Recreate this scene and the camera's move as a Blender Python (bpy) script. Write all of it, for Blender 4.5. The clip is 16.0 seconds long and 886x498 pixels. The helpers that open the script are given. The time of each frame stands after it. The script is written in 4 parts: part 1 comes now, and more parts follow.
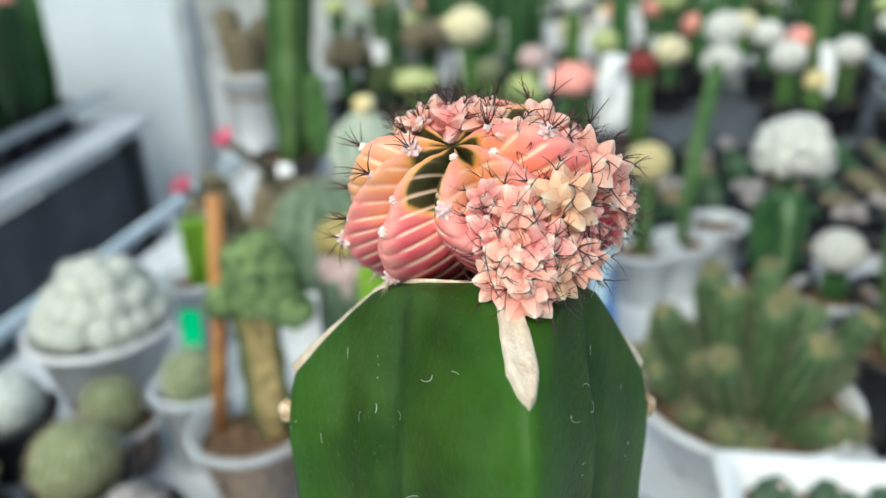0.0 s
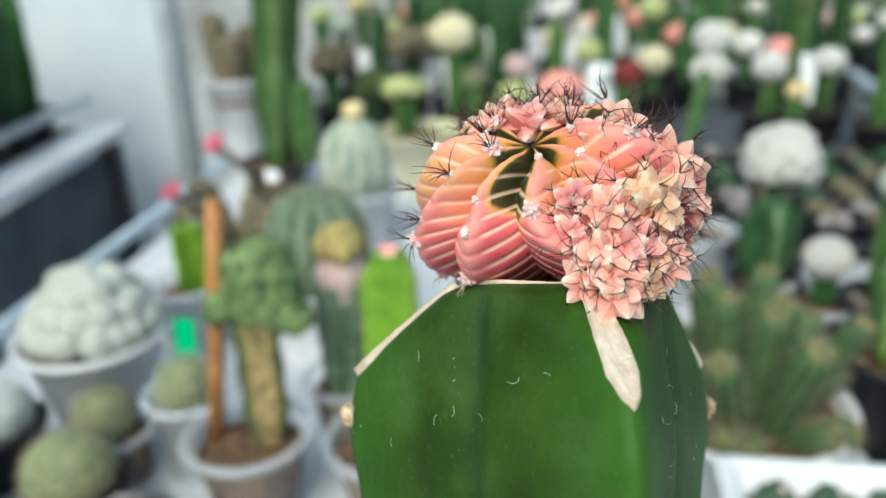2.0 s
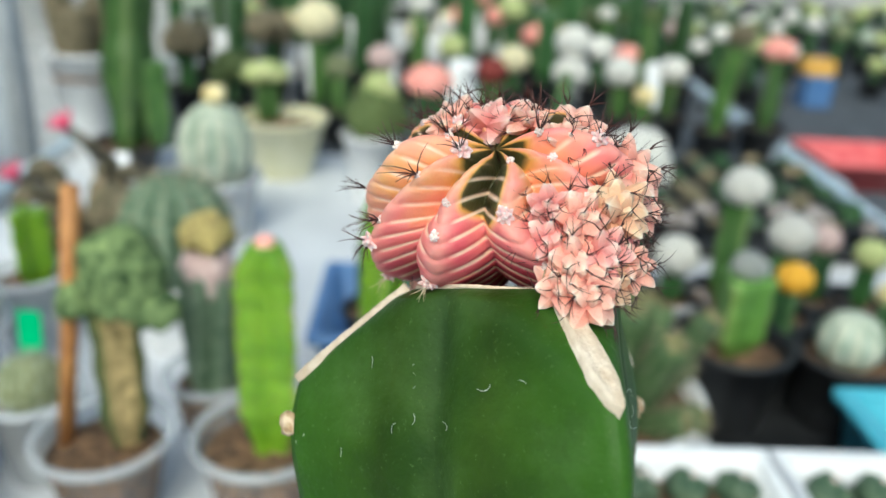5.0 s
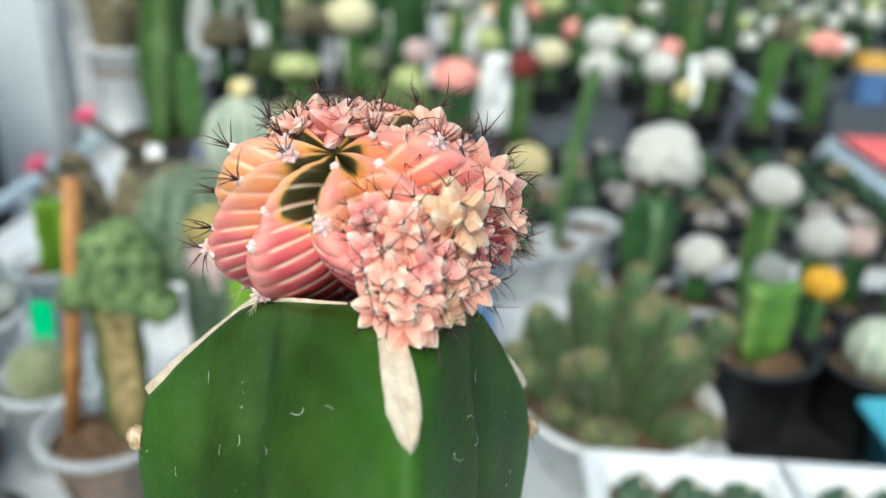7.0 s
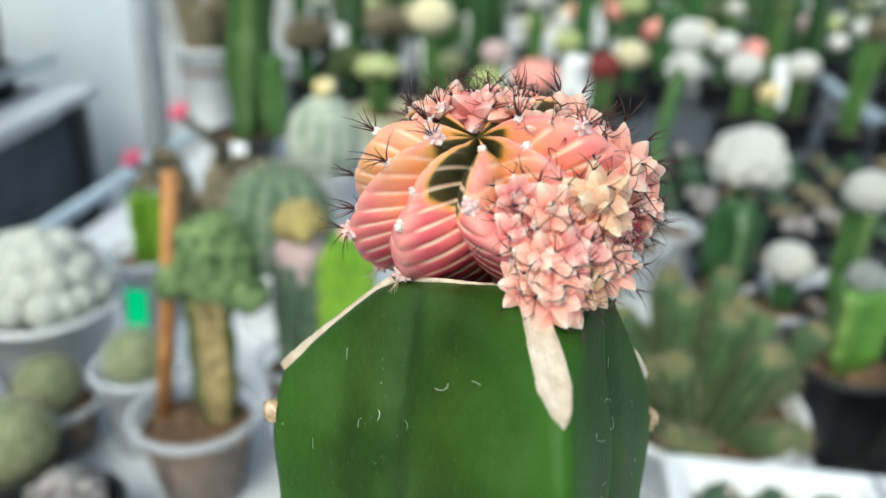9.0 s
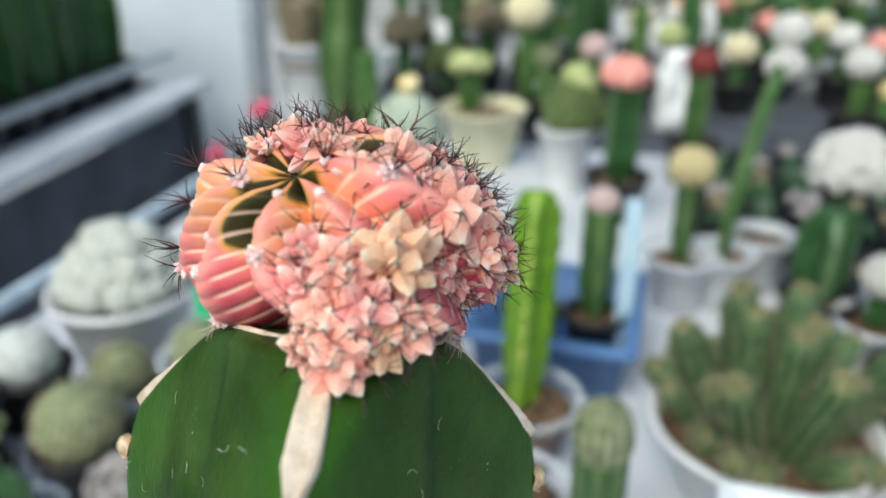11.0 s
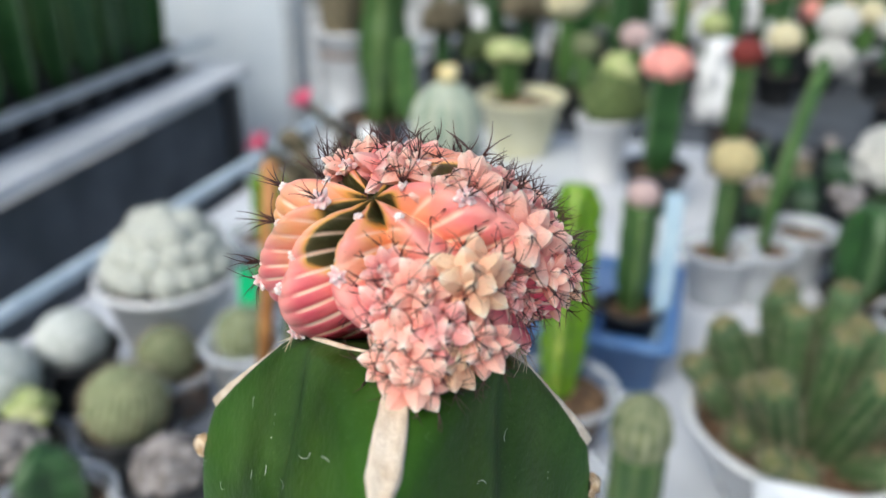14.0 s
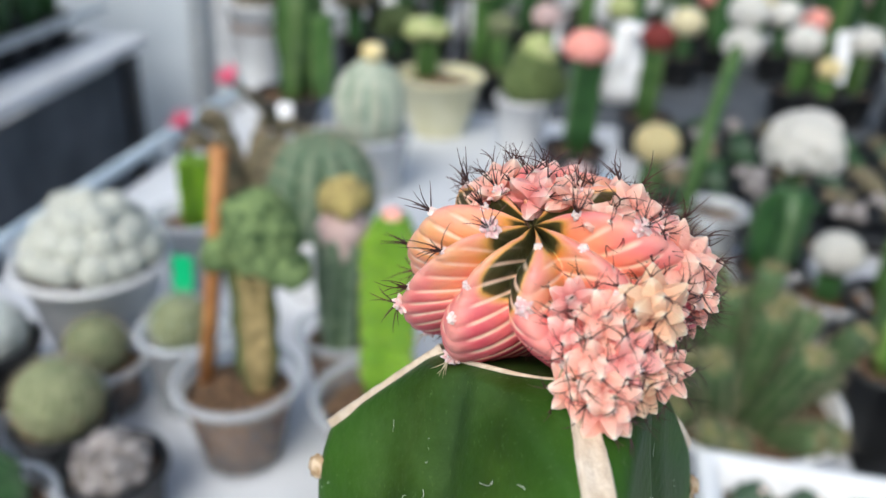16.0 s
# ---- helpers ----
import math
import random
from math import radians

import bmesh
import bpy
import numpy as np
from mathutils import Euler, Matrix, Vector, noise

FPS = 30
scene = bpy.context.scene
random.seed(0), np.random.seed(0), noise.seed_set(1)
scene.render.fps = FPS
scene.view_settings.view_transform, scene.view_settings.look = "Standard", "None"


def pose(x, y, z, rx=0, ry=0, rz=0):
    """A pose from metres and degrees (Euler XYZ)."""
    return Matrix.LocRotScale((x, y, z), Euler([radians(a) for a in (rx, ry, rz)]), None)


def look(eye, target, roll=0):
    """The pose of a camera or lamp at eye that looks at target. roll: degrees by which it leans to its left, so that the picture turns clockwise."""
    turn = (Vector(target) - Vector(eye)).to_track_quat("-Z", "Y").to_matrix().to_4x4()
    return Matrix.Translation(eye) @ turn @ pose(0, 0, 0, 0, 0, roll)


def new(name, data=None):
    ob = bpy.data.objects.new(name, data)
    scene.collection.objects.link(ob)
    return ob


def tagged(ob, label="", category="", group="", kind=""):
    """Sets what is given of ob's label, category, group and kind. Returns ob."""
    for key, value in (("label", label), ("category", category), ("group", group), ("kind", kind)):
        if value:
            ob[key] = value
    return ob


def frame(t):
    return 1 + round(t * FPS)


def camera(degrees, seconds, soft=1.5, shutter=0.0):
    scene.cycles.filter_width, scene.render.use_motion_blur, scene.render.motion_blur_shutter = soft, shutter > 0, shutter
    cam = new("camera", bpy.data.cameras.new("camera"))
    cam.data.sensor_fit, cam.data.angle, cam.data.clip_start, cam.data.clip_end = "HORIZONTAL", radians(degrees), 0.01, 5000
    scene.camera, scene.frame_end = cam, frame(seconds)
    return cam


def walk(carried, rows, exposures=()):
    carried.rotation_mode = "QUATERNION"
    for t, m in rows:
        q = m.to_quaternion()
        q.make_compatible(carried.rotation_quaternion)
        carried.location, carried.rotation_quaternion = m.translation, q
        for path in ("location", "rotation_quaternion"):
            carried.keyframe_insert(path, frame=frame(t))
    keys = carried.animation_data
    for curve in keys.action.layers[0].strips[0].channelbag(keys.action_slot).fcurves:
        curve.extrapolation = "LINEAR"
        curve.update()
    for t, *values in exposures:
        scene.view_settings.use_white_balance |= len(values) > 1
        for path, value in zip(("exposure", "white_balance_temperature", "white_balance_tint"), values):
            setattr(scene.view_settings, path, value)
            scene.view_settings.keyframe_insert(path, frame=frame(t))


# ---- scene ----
cam = camera(58.5, 16.0)
# a phone lens close to its subject: small aperture, near focus
cam.data.dof.use_dof = True
cam.data.dof.focus_distance = 0.114
cam.data.dof.aperture_fstop = 13.0
# seconds, x, y, z, heading, pitch, roll
PATH = [
    (0, 0.0098, -0.0027, 0.4010, 11.26, -23.48, -3.00),
    (0.5, 0.0022, -0.0075, 0.4027, 10.60, -23.41, -3.05),
    (1, 0.0033, -0.0092, 0.4042, 10.47, -23.50, -2.80),
    (1.5, 0.0040, -0.0056, 0.4035, 10.76, -23.48, -2.80),
    (2, -0.0054, -0.0043, 0.4001, 9.46, -22.99, -2.29),
    (2.5, -0.0154, 0.0022, 0.3975, 6.54, -22.88, -1.03),
    (3, -0.0165, 0.0025, 0.4022, 3.23, -23.36, 0.59),
    (3.5, -0.0230, -0.0079, 0.4077, 0.37, -23.58, 2.27),
    (4, -0.0272, -0.0036, 0.4053, -2.25, -23.67, 3.30),
    (6.5, 0.0010, 0.0008, 0.3979, -1.25, -23.43, 3.35),
    (7, 0.0079, 0.0077, 0.4006, 1.62, -24.17, 2.70),
    (7.5, 0.0041, 0.0090, 0.3977, 3.46, -24.40, 1.92),
    (8, -0.0057, 0.0062, 0.3974, 4.63, -24.43, 2.12),
    (8.5, -0.0049, 0.0036, 0.3981, 5.86, -24.25, 2.08),
    (9, -0.0017, 0.0041, 0.3985, 7.03, -24.21, 1.78),
    (11.5, 0.0401, 0.0250, 0.4030, 17.64, -25.07, -0.23),
    (12, 0.0409, 0.0215, 0.4032, 18.45, -25.18, -0.21),
    (12.5, 0.0361, 0.0208, 0.4035, 18.55, -25.22, -0.53),
    (13, 0.0355, 0.0231, 0.4039, 18.56, -25.58, -0.19),
    (13.5, 0.0326, 0.0202, 0.4062, 18.40, -25.75, 0.08),
    (14, 0.0308, 0.0193, 0.4087, 18.51, -25.92, -0.33),
    (14.5, 0.0320, 0.0077, 0.4137, 18.24, -26.19, -0.30),
    (15, 0.0169, 0.0165, 0.4073, 16.72, -26.19, 0.41),
    (15.5, 0.0024, 0.0083, 0.4176, 12.02, -27.45, 1.80),
    (16, -0.0055, 0.0117, 0.4151, 10.04, -27.61, 2.97),
]
walk(cam, [(t, pose(x, y, z, 90 + p, 0, h) @ pose(0, 0, 0, 0, 0, r)) for t, x, y, z, h, p, r in PATH],
     exposures=[(0.0, 0.35, 6150, -5), (4.0, 0.31, 6150, -5), (8.0, 0.42, 6150, -5), (9.0, 0.38, 6150, -4), (12.0, 0.30, 6150, 1), (16.0, 0.27, 6150, 5)])

# ---- light: a shaded greenhouse under a white sky ----
world = bpy.data.worlds.new("sky")
scene.world = world
world.use_nodes = True
wn = world.node_tree.nodes
sky = wn.new("ShaderNodeTexSky")
sky.sky_type, sky.sun_disc = "NISHITA", False
sky.sun_elevation, sky.sun_rotation = radians(45), radians(192)
sky.dust_density = 4.0
world.node_tree.links.new(sky.outputs[0], wn["Background"].inputs[0])
wn["Background"].inputs[1].default_value = 0.15
sun = new("sun", bpy.data.lights.new("sun", "SUN"))
sun.data.energy, sun.data.angle, sun.data.color = 1.3, radians(35), (1.0, 0.97, 0.94)
sun.matrix_world = look((-0.4, -1.9, 2.0), (0, 0, 0))


# ---- materials ----
def mat(name, c1, c2=None, scale=40.0, rough=0.6, bump=0.15, fine=400.0, metal=0.0, sss=0.0, vary=0.12,
        attr="", ramp=(), spec=0.5, sssr=0.004, bdist=0.0006, coords="Object"):
    """Two tones mixed by noise, a fine bump, a little change from piece to piece; attr names a surface value that a ramp colours."""
    m = bpy.data.materials.new(name)
    m.use_nodes = True
    n, l = m.node_tree.nodes, m.node_tree.links
    p = n["Principled BSDF"]
    tc = n.new("ShaderNodeTexCoord")
    no = n.new("ShaderNodeTexNoise")
    no.inputs["Scale"].default_value, no.inputs["Detail"].default_value = scale, 6.0
    l.new(tc.outputs[coords], no.inputs["Vector"])
    cr = n.new("ShaderNodeValToRGB")
    cr.color_ramp.elements[0].position, cr.color_ramp.elements[1].position = 0.36, 0.66
    cr.color_ramp.elements[0].color = (*c1, 1)
    cr.color_ramp.elements[1].color = (*(c2 or c1), 1)
    l.new(no.outputs["Fac"], cr.inputs["Fac"])
    col = cr.outputs["Color"]
    if attr:
        at = n.new("ShaderNodeAttribute")
        at.attribute_name = attr
        r2 = n.new("ShaderNodeValToRGB")
        els = r2.color_ramp.elements
        while len(els) < len(ramp):
            els.new(0.5)
        for e, (pos, c, a) in zip(els, ramp):
            e.position, e.color = pos, (*c, a)
        jit = n.new("ShaderNodeMath")
        jit.operation = "MULTIPLY_ADD"
        jit.inputs[1].default_value, jit.inputs[2].default_value = 0.3, -0.15
        l.new(no.outputs["Fac"], jit.inputs[0])
        ad = n.new("ShaderNodeMath")
        ad.operation = "ADD"
        l.new(at.outputs["Fac"], ad.inputs[0])
        l.new(jit.outputs[0], ad.inputs[1])
        l.new(ad.outputs[0], r2.inputs["Fac"])
        mx = n.new("ShaderNodeMix")
        mx.data_type = "RGBA"
        l.new(r2.outputs["Alpha"], mx.inputs["Factor"])
        l.new(col, mx.inputs["A"])
        l.new(r2.outputs["Color"], mx.inputs["B"])
        col = mx.outputs["Result"]
    oi = n.new("ShaderNodeObjectInfo")
    mr = n.new("ShaderNodeMapRange")
    mr.inputs["To Min"].default_value, mr.inputs["To Max"].default_value = 1 - vary, 1 + vary
    l.new(oi.outputs["Random"], mr.inputs["Value"])
    hs = n.new("ShaderNodeHueSaturation")
    l.new(col, hs.inputs["Color"])
    l.new(mr.outputs["Result"], hs.inputs["Value"])
    l.new(hs.outputs["Color"], p.inputs["Base Color"])
    n2 = n.new("ShaderNodeTexNoise")
    n2.inputs["Scale"].default_value, n2.inputs["Detail"].default_value = fine, 4.0
    l.new(tc.outputs[coords], n2.inputs["Vector"])
    bp = n.new("ShaderNodeBump")
    bp.inputs["Strength"].default_value, bp.inputs["Distance"].default_value = bump, bdist
    l.new(n2.outputs["Fac"], bp.inputs["Height"])
    l.new(bp.outputs["Normal"], p.inputs["Normal"])
    rr = n.new("ShaderNodeMapRange")
    rr.inputs["To Min"].default_value, rr.inputs["To Max"].default_value = max(0.05, rough - 0.12), min(1, rough + 0.12)
    l.new(no.outputs["Fac"], rr.inputs["Value"])
    l.new(rr.outputs["Result"], p.inputs["Roughness"])
    p.inputs["Metallic"].default_value = metal
    p.inputs["Specular IOR Level"].default_value = spec
    if sss:
        p.inputs["Subsurface Weight"].default_value = sss
        p.inputs["Subsurface Radius"].default_value = (1.0, 0.45, 0.3)
        p.inputs["Subsurface Scale"].default_value = sssr
    return m


def clear_mat(name, tint, amount, rough=0.15):
    m = bpy.data.materials.new(name)
    m.use_nodes = True
    n, l = m.node_tree.nodes, m.node_tree.links
    p = n["Principled BSDF"]
    p.inputs["Base Color"].default_value, p.inputs["Roughness"].default_value = (*tint, 1), rough
    no = n.new("ShaderNodeTexNoise")
    no.inputs["Scale"].default_value = 60.0
    tc = n.new("ShaderNodeTexCoord")
    l.new(tc.outputs["Object"], no.inputs["Vector"])
    mr = n.new("ShaderNodeMapRange")
    mr.inputs["To Min"].default_value, mr.inputs["To Max"].default_value = amount - min(0.12, amount * 0.7), amount + min(0.12, amount * 0.7)
    l.new(no.outputs["Fac"], mr.inputs["Value"])
    tr = n.new("ShaderNodeBsdfTransparent")
    mx = n.new("ShaderNodeMixShader")
    l.new(mr.outputs["Result"], mx.inputs[0])
    l.new(tr.outputs[0], mx.inputs[1])
    l.new(p.outputs[0], mx.inputs[2])
    l.new(mx.outputs[0], n["Material Output"].inputs["Surface"])
    return m


PINK, PEACH = (0.80, 0.22, 0.25), (0.88, 0.40, 0.30)
M = {
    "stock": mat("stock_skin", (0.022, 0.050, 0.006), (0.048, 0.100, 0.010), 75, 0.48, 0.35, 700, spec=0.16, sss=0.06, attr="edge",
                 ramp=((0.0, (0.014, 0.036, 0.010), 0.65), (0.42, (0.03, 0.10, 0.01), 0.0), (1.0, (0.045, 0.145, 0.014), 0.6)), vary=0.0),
    "scar": mat("dry_cut", (0.62, 0.50, 0.36), (0.80, 0.70, 0.56), 300, 0.85, 0.6, 1500, vary=0.08),
    "callus": mat("callus", (0.42, 0.27, 0.14), (0.72, 0.58, 0.40), 700, 0.9, 0.8, 1500),
    "lint": mat("lint", (0.75, 0.78, 0.72), rough=0.9, bump=0),
    "cap": mat("cap_flesh", PINK, PEACH, 120, 0.48, 0.3, 900, spec=0.35, sss=0.22, sssr=0.003, attr="tone",
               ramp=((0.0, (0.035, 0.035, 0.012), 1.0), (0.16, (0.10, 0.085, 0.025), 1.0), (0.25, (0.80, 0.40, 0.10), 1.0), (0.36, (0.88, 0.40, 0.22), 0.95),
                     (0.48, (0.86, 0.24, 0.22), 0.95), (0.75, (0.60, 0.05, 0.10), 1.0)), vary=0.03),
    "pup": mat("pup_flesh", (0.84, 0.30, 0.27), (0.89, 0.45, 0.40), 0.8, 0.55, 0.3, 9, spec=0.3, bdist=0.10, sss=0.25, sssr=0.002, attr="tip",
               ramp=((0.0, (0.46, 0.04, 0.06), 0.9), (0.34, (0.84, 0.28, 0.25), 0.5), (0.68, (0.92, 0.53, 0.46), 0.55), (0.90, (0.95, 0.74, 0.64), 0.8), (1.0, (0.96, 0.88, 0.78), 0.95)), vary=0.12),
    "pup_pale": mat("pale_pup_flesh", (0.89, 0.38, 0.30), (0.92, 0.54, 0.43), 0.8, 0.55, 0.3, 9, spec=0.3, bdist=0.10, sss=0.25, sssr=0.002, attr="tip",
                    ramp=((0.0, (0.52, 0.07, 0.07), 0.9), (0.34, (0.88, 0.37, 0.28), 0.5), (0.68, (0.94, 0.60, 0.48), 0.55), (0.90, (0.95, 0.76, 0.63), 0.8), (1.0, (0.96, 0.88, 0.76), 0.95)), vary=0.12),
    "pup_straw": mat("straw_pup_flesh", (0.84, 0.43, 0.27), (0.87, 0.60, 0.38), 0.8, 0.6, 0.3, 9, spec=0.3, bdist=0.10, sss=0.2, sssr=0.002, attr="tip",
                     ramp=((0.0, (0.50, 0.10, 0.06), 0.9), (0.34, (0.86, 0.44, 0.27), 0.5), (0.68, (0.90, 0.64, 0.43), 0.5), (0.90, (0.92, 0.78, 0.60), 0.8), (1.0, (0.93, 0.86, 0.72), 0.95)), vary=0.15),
    "bud_pale": mat("pale_bud_flesh", (0.90, 0.55, 0.52), (0.93, 0.68, 0.64), 0.8, 0.6, 0.3, 9, spec=0.3, bdist=0.10, sss=0.25, sssr=0.001, attr="tip",
                    ramp=((0.0, (0.80, 0.25, 0.26), 0.8), (0.34, (0.90, 0.50, 0.48), 0.5), (0.68, (0.94, 0.72, 0.68), 0.5), (1.0, (0.96, 0.90, 0.86), 0.95))),
    "spine": mat("dark_spine", (0.032, 0.012, 0.012), (0.11, 0.040, 0.03), 200, 0.5, 0, vary=0.3),
    "wool": mat("areole_wool", (0.82, 0.60, 0.54), (0.92, 0.82, 0.77), 900, 0.95, 0.2, 2500, sss=0.2, sssr=0.001),
    "soil": mat("potting_soil", (0.022, 0.015, 0.009), (0.27, 0.155, 0.080), 150, 0.95, 1.0, 500, bdist=0.002),
    "clear": clear_mat("clear_plastic", (0.78, 0.83, 0.88), 0.07),
    "milky": clear_mat("milky_plastic", (0.80, 0.84, 0.87), 0.50, 0.25),
    "haze": clear_mat("hazy_plastic", (0.82, 0.86, 0.90), 0.36, 0.25),
    "white": mat("white_plastic", (0.78, 0.79, 0.80), (0.85, 0.86, 0.87), 30, 0.3, 0.05),
    "cream": mat("cream_plastic", (0.62, 0.60, 0.38), (0.72, 0.70, 0.50), 25, 0.35, 0.1),
    "black": mat("black_plastic", (0.010, 0.011, 0.012), (0.022, 0.023, 0.025), 40, 0.5, 0.3),
    "blue": mat("blue_plastic", (0.07, 0.17, 0.40), (0.12, 0.24, 0.48), 40, 0.35, 0.1),
    "sky": mat("turquoise_plastic", (0.08, 0.42, 0.55), (0.12, 0.50, 0.62), 40, 0.35, 0.1),
    "redp": mat("red_plastic", (0.56, 0.08, 0.09), (0.68, 0.18, 0.18), 30, 0.4, 0.1),
    "bench": mat("bench_sheet", (0.62, 0.64, 0.67), (0.76, 0.78, 0.81), 9, 0.5, 0.3, 120),
    "steel": mat("galvanised_steel", (0.42, 0.47, 0.52), (0.62, 0.67, 0.72), 50, 0.4, 0.2, metal=0.6),
    "zinc": mat("pale_zinc", (0.56, 0.61, 0.65), (0.72, 0.76, 0.80), 30, 0.5, 0.2, metal=0.25),
    "painted": mat("pale_blue_paint", (0.44, 0.55, 0.63), (0.60, 0.71, 0.79), 40, 0.4, 0.2),
    "straw": mat("pale_spines", (0.40, 0.32, 0.18), (0.68, 0.60, 0.44), 200, 0.7, 0),
    "fuzzy": mat("fuzzy_white_wool", (0.44, 0.46, 0.39), (0.72, 0.73, 0.66), 2.5, 0.95, 0.3, 9, bdist=0.05, vary=0.08),
    "fabric": mat("weed_fabric", (0.045, 0.052, 0.06), (0.09, 0.10, 0.115), 12, 0.85, 0.6, 900, bdist=0.001),
    "sheet": mat("grey_side_sheet", (0.085, 0.10, 0.115), (0.15, 0.165, 0.19), 10, 0.85, 0.6, 900, bdist=0.001),
    "darksteel": mat("dark_steel", (0.02, 0.022, 0.026), (0.05, 0.052, 0.056), 30, 0.5, 0.2),
    "concrete": mat("concrete", (0.30, 0.31, 0.31), (0.46, 0.46, 0.45), 6, 0.85, 0.4, 90, bdist=0.002),
    "panel": mat("wall_sheet", (0.64, 0.71, 0.77), (0.75, 0.81, 0.86), 4, 0.5, 0.15),
    "label": mat("plant_label", (0.80, 0.82, 0.84), (0.90, 0.91, 0.92), 40, 0.4, 0.05),
    "green_label": mat("green_label", (0.01, 0.42, 0.16), (0.02, 0.50, 0.20), 40, 0.4, 0.05),
    "teal_label": mat("teal_label", (0.20, 0.42, 0.46), (0.28, 0.50, 0.52), 40, 0.4, 0.05),
    "orange_label": mat("orange_label", (0.80, 0.42, 0.08), (0.86, 0.52, 0.12), 40, 0.4, 0.05),
    "stick": mat("wooden_stick", (0.36, 0.15, 0.045), (0.52, 0.25, 0.08), 90, 0.6, 0.4, 500),
    "cork": mat("corky_stem", (0.16, 0.13, 0.04), (0.68, 0.50, 0.23), 120, 0.85, 0.9, 400, attr="edge",
                ramp=((0.0, (0.05, 0.09, 0.02), 0.0), (0.5, (0.05, 0.09, 0.02), 0.0), (0.8, (0.04, 0.08, 0.018), 0.92)), bdist=0.002),
    "crest": mat("crested_green", (0.016, 0.045, 0.010), (0.21, 0.29, 0.11), 150, 0.75, 0.9, 500, bdist=0.002, vary=0.3),
    "lime": mat("lime_stem", (0.115, 0.255, 0.010), (0.19, 0.345, 0.018), 50, 0.4, 0.2, 500, attr="edge", sss=0.1,
                ramp=((0.0, (0.10, 0.30, 0.01), 0.0), (0.86, (0.12, 0.34, 0.01), 0.0), (1.0, (0.42, 0.40, 0.12), 0.8))),
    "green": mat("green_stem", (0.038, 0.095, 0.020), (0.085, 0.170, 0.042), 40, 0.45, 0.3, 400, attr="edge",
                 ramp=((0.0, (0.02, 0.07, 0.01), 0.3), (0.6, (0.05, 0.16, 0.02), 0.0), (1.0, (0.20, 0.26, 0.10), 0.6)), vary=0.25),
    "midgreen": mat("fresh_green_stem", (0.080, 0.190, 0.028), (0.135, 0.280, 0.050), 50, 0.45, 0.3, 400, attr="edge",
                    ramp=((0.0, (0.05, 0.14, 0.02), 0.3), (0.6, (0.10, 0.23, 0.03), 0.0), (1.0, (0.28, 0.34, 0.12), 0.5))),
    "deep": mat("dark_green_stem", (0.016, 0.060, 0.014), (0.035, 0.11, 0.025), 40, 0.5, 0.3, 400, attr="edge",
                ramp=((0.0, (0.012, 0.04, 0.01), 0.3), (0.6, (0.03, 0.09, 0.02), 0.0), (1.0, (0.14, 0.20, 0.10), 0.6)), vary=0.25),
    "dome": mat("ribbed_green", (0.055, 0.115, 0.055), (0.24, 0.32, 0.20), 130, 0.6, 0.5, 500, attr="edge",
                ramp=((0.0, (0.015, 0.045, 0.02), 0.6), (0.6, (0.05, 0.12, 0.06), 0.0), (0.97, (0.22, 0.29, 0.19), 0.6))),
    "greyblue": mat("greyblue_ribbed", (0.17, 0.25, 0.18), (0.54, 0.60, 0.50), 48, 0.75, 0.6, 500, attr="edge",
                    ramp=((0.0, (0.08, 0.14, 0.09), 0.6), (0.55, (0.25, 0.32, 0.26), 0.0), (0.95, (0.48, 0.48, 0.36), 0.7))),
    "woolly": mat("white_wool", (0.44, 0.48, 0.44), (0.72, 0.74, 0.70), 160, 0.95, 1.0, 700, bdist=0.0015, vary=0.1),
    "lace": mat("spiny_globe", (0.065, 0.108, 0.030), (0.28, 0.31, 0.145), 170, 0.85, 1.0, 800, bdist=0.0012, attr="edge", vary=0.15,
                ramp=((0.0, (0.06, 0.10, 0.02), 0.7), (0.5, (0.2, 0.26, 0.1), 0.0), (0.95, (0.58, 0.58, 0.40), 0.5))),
    "brown": mat("brown_spiny", (0.07, 0.075, 0.04), (0.32, 0.25, 0.16), 120, 0.9, 1.0, 600, bdist=0.0015, vary=0.2),
    "yellow": mat("yellow_head", (0.76, 0.60, 0.24), (0.90, 0.82, 0.50), 90, 0.7, 0.8, 500, bdist=0.0015, vary=0.1),
    "amber": mat("amber_head", (0.78, 0.36, 0.02), (0.88, 0.52, 0.05), 90, 0.6, 0.6, 500, vary=0.1),
    "palegreen": mat("pale_green_head", (0.30, 0.38, 0.12), (0.58, 0.60, 0.30), 90, 0.7, 0.8, 500, vary=0.15),
    "creamhead": mat("cream_head", (0.60, 0.54, 0.32), (0.80, 0.74, 0.50), 90, 0.8, 0.8, 600, vary=0.1),
    "coral": mat("coral_head", (0.85, 0.27, 0.22), (0.93, 0.50, 0.42), 90, 0.6, 0.8, 500, sss=0.15, vary=0.1),
    "redhead": mat("dark_red_head", (0.14, 0.015, 0.012), (0.26, 0.035, 0.025), 90, 0.6, 0.8, 500, vary=0.1),
    "rosehead": mat("pale_rose_head", (0.52, 0.36, 0.34), (0.70, 0.55, 0.52), 90, 0.8, 0.8, 500, vary=0.1),
    "dull": mat("grey_cluster", (0.14, 0.12, 0.11), (0.48, 0.44, 0.42), 160, 0.9, 1.0, 700, bdist=0.001, vary=0.15),
    "crownhead": mat("tan_yellow_crown", (0.22, 0.17, 0.06), (0.52, 0.42, 0.15), 130, 0.8, 0.9, 600, bdist=0.001),
    "whitehead": mat("white_spined_head", (0.62, 0.61, 0.54), (0.92, 0.91, 0.86), 110, 0.95, 0.9, 600, bdist=0.001, vary=0.08),
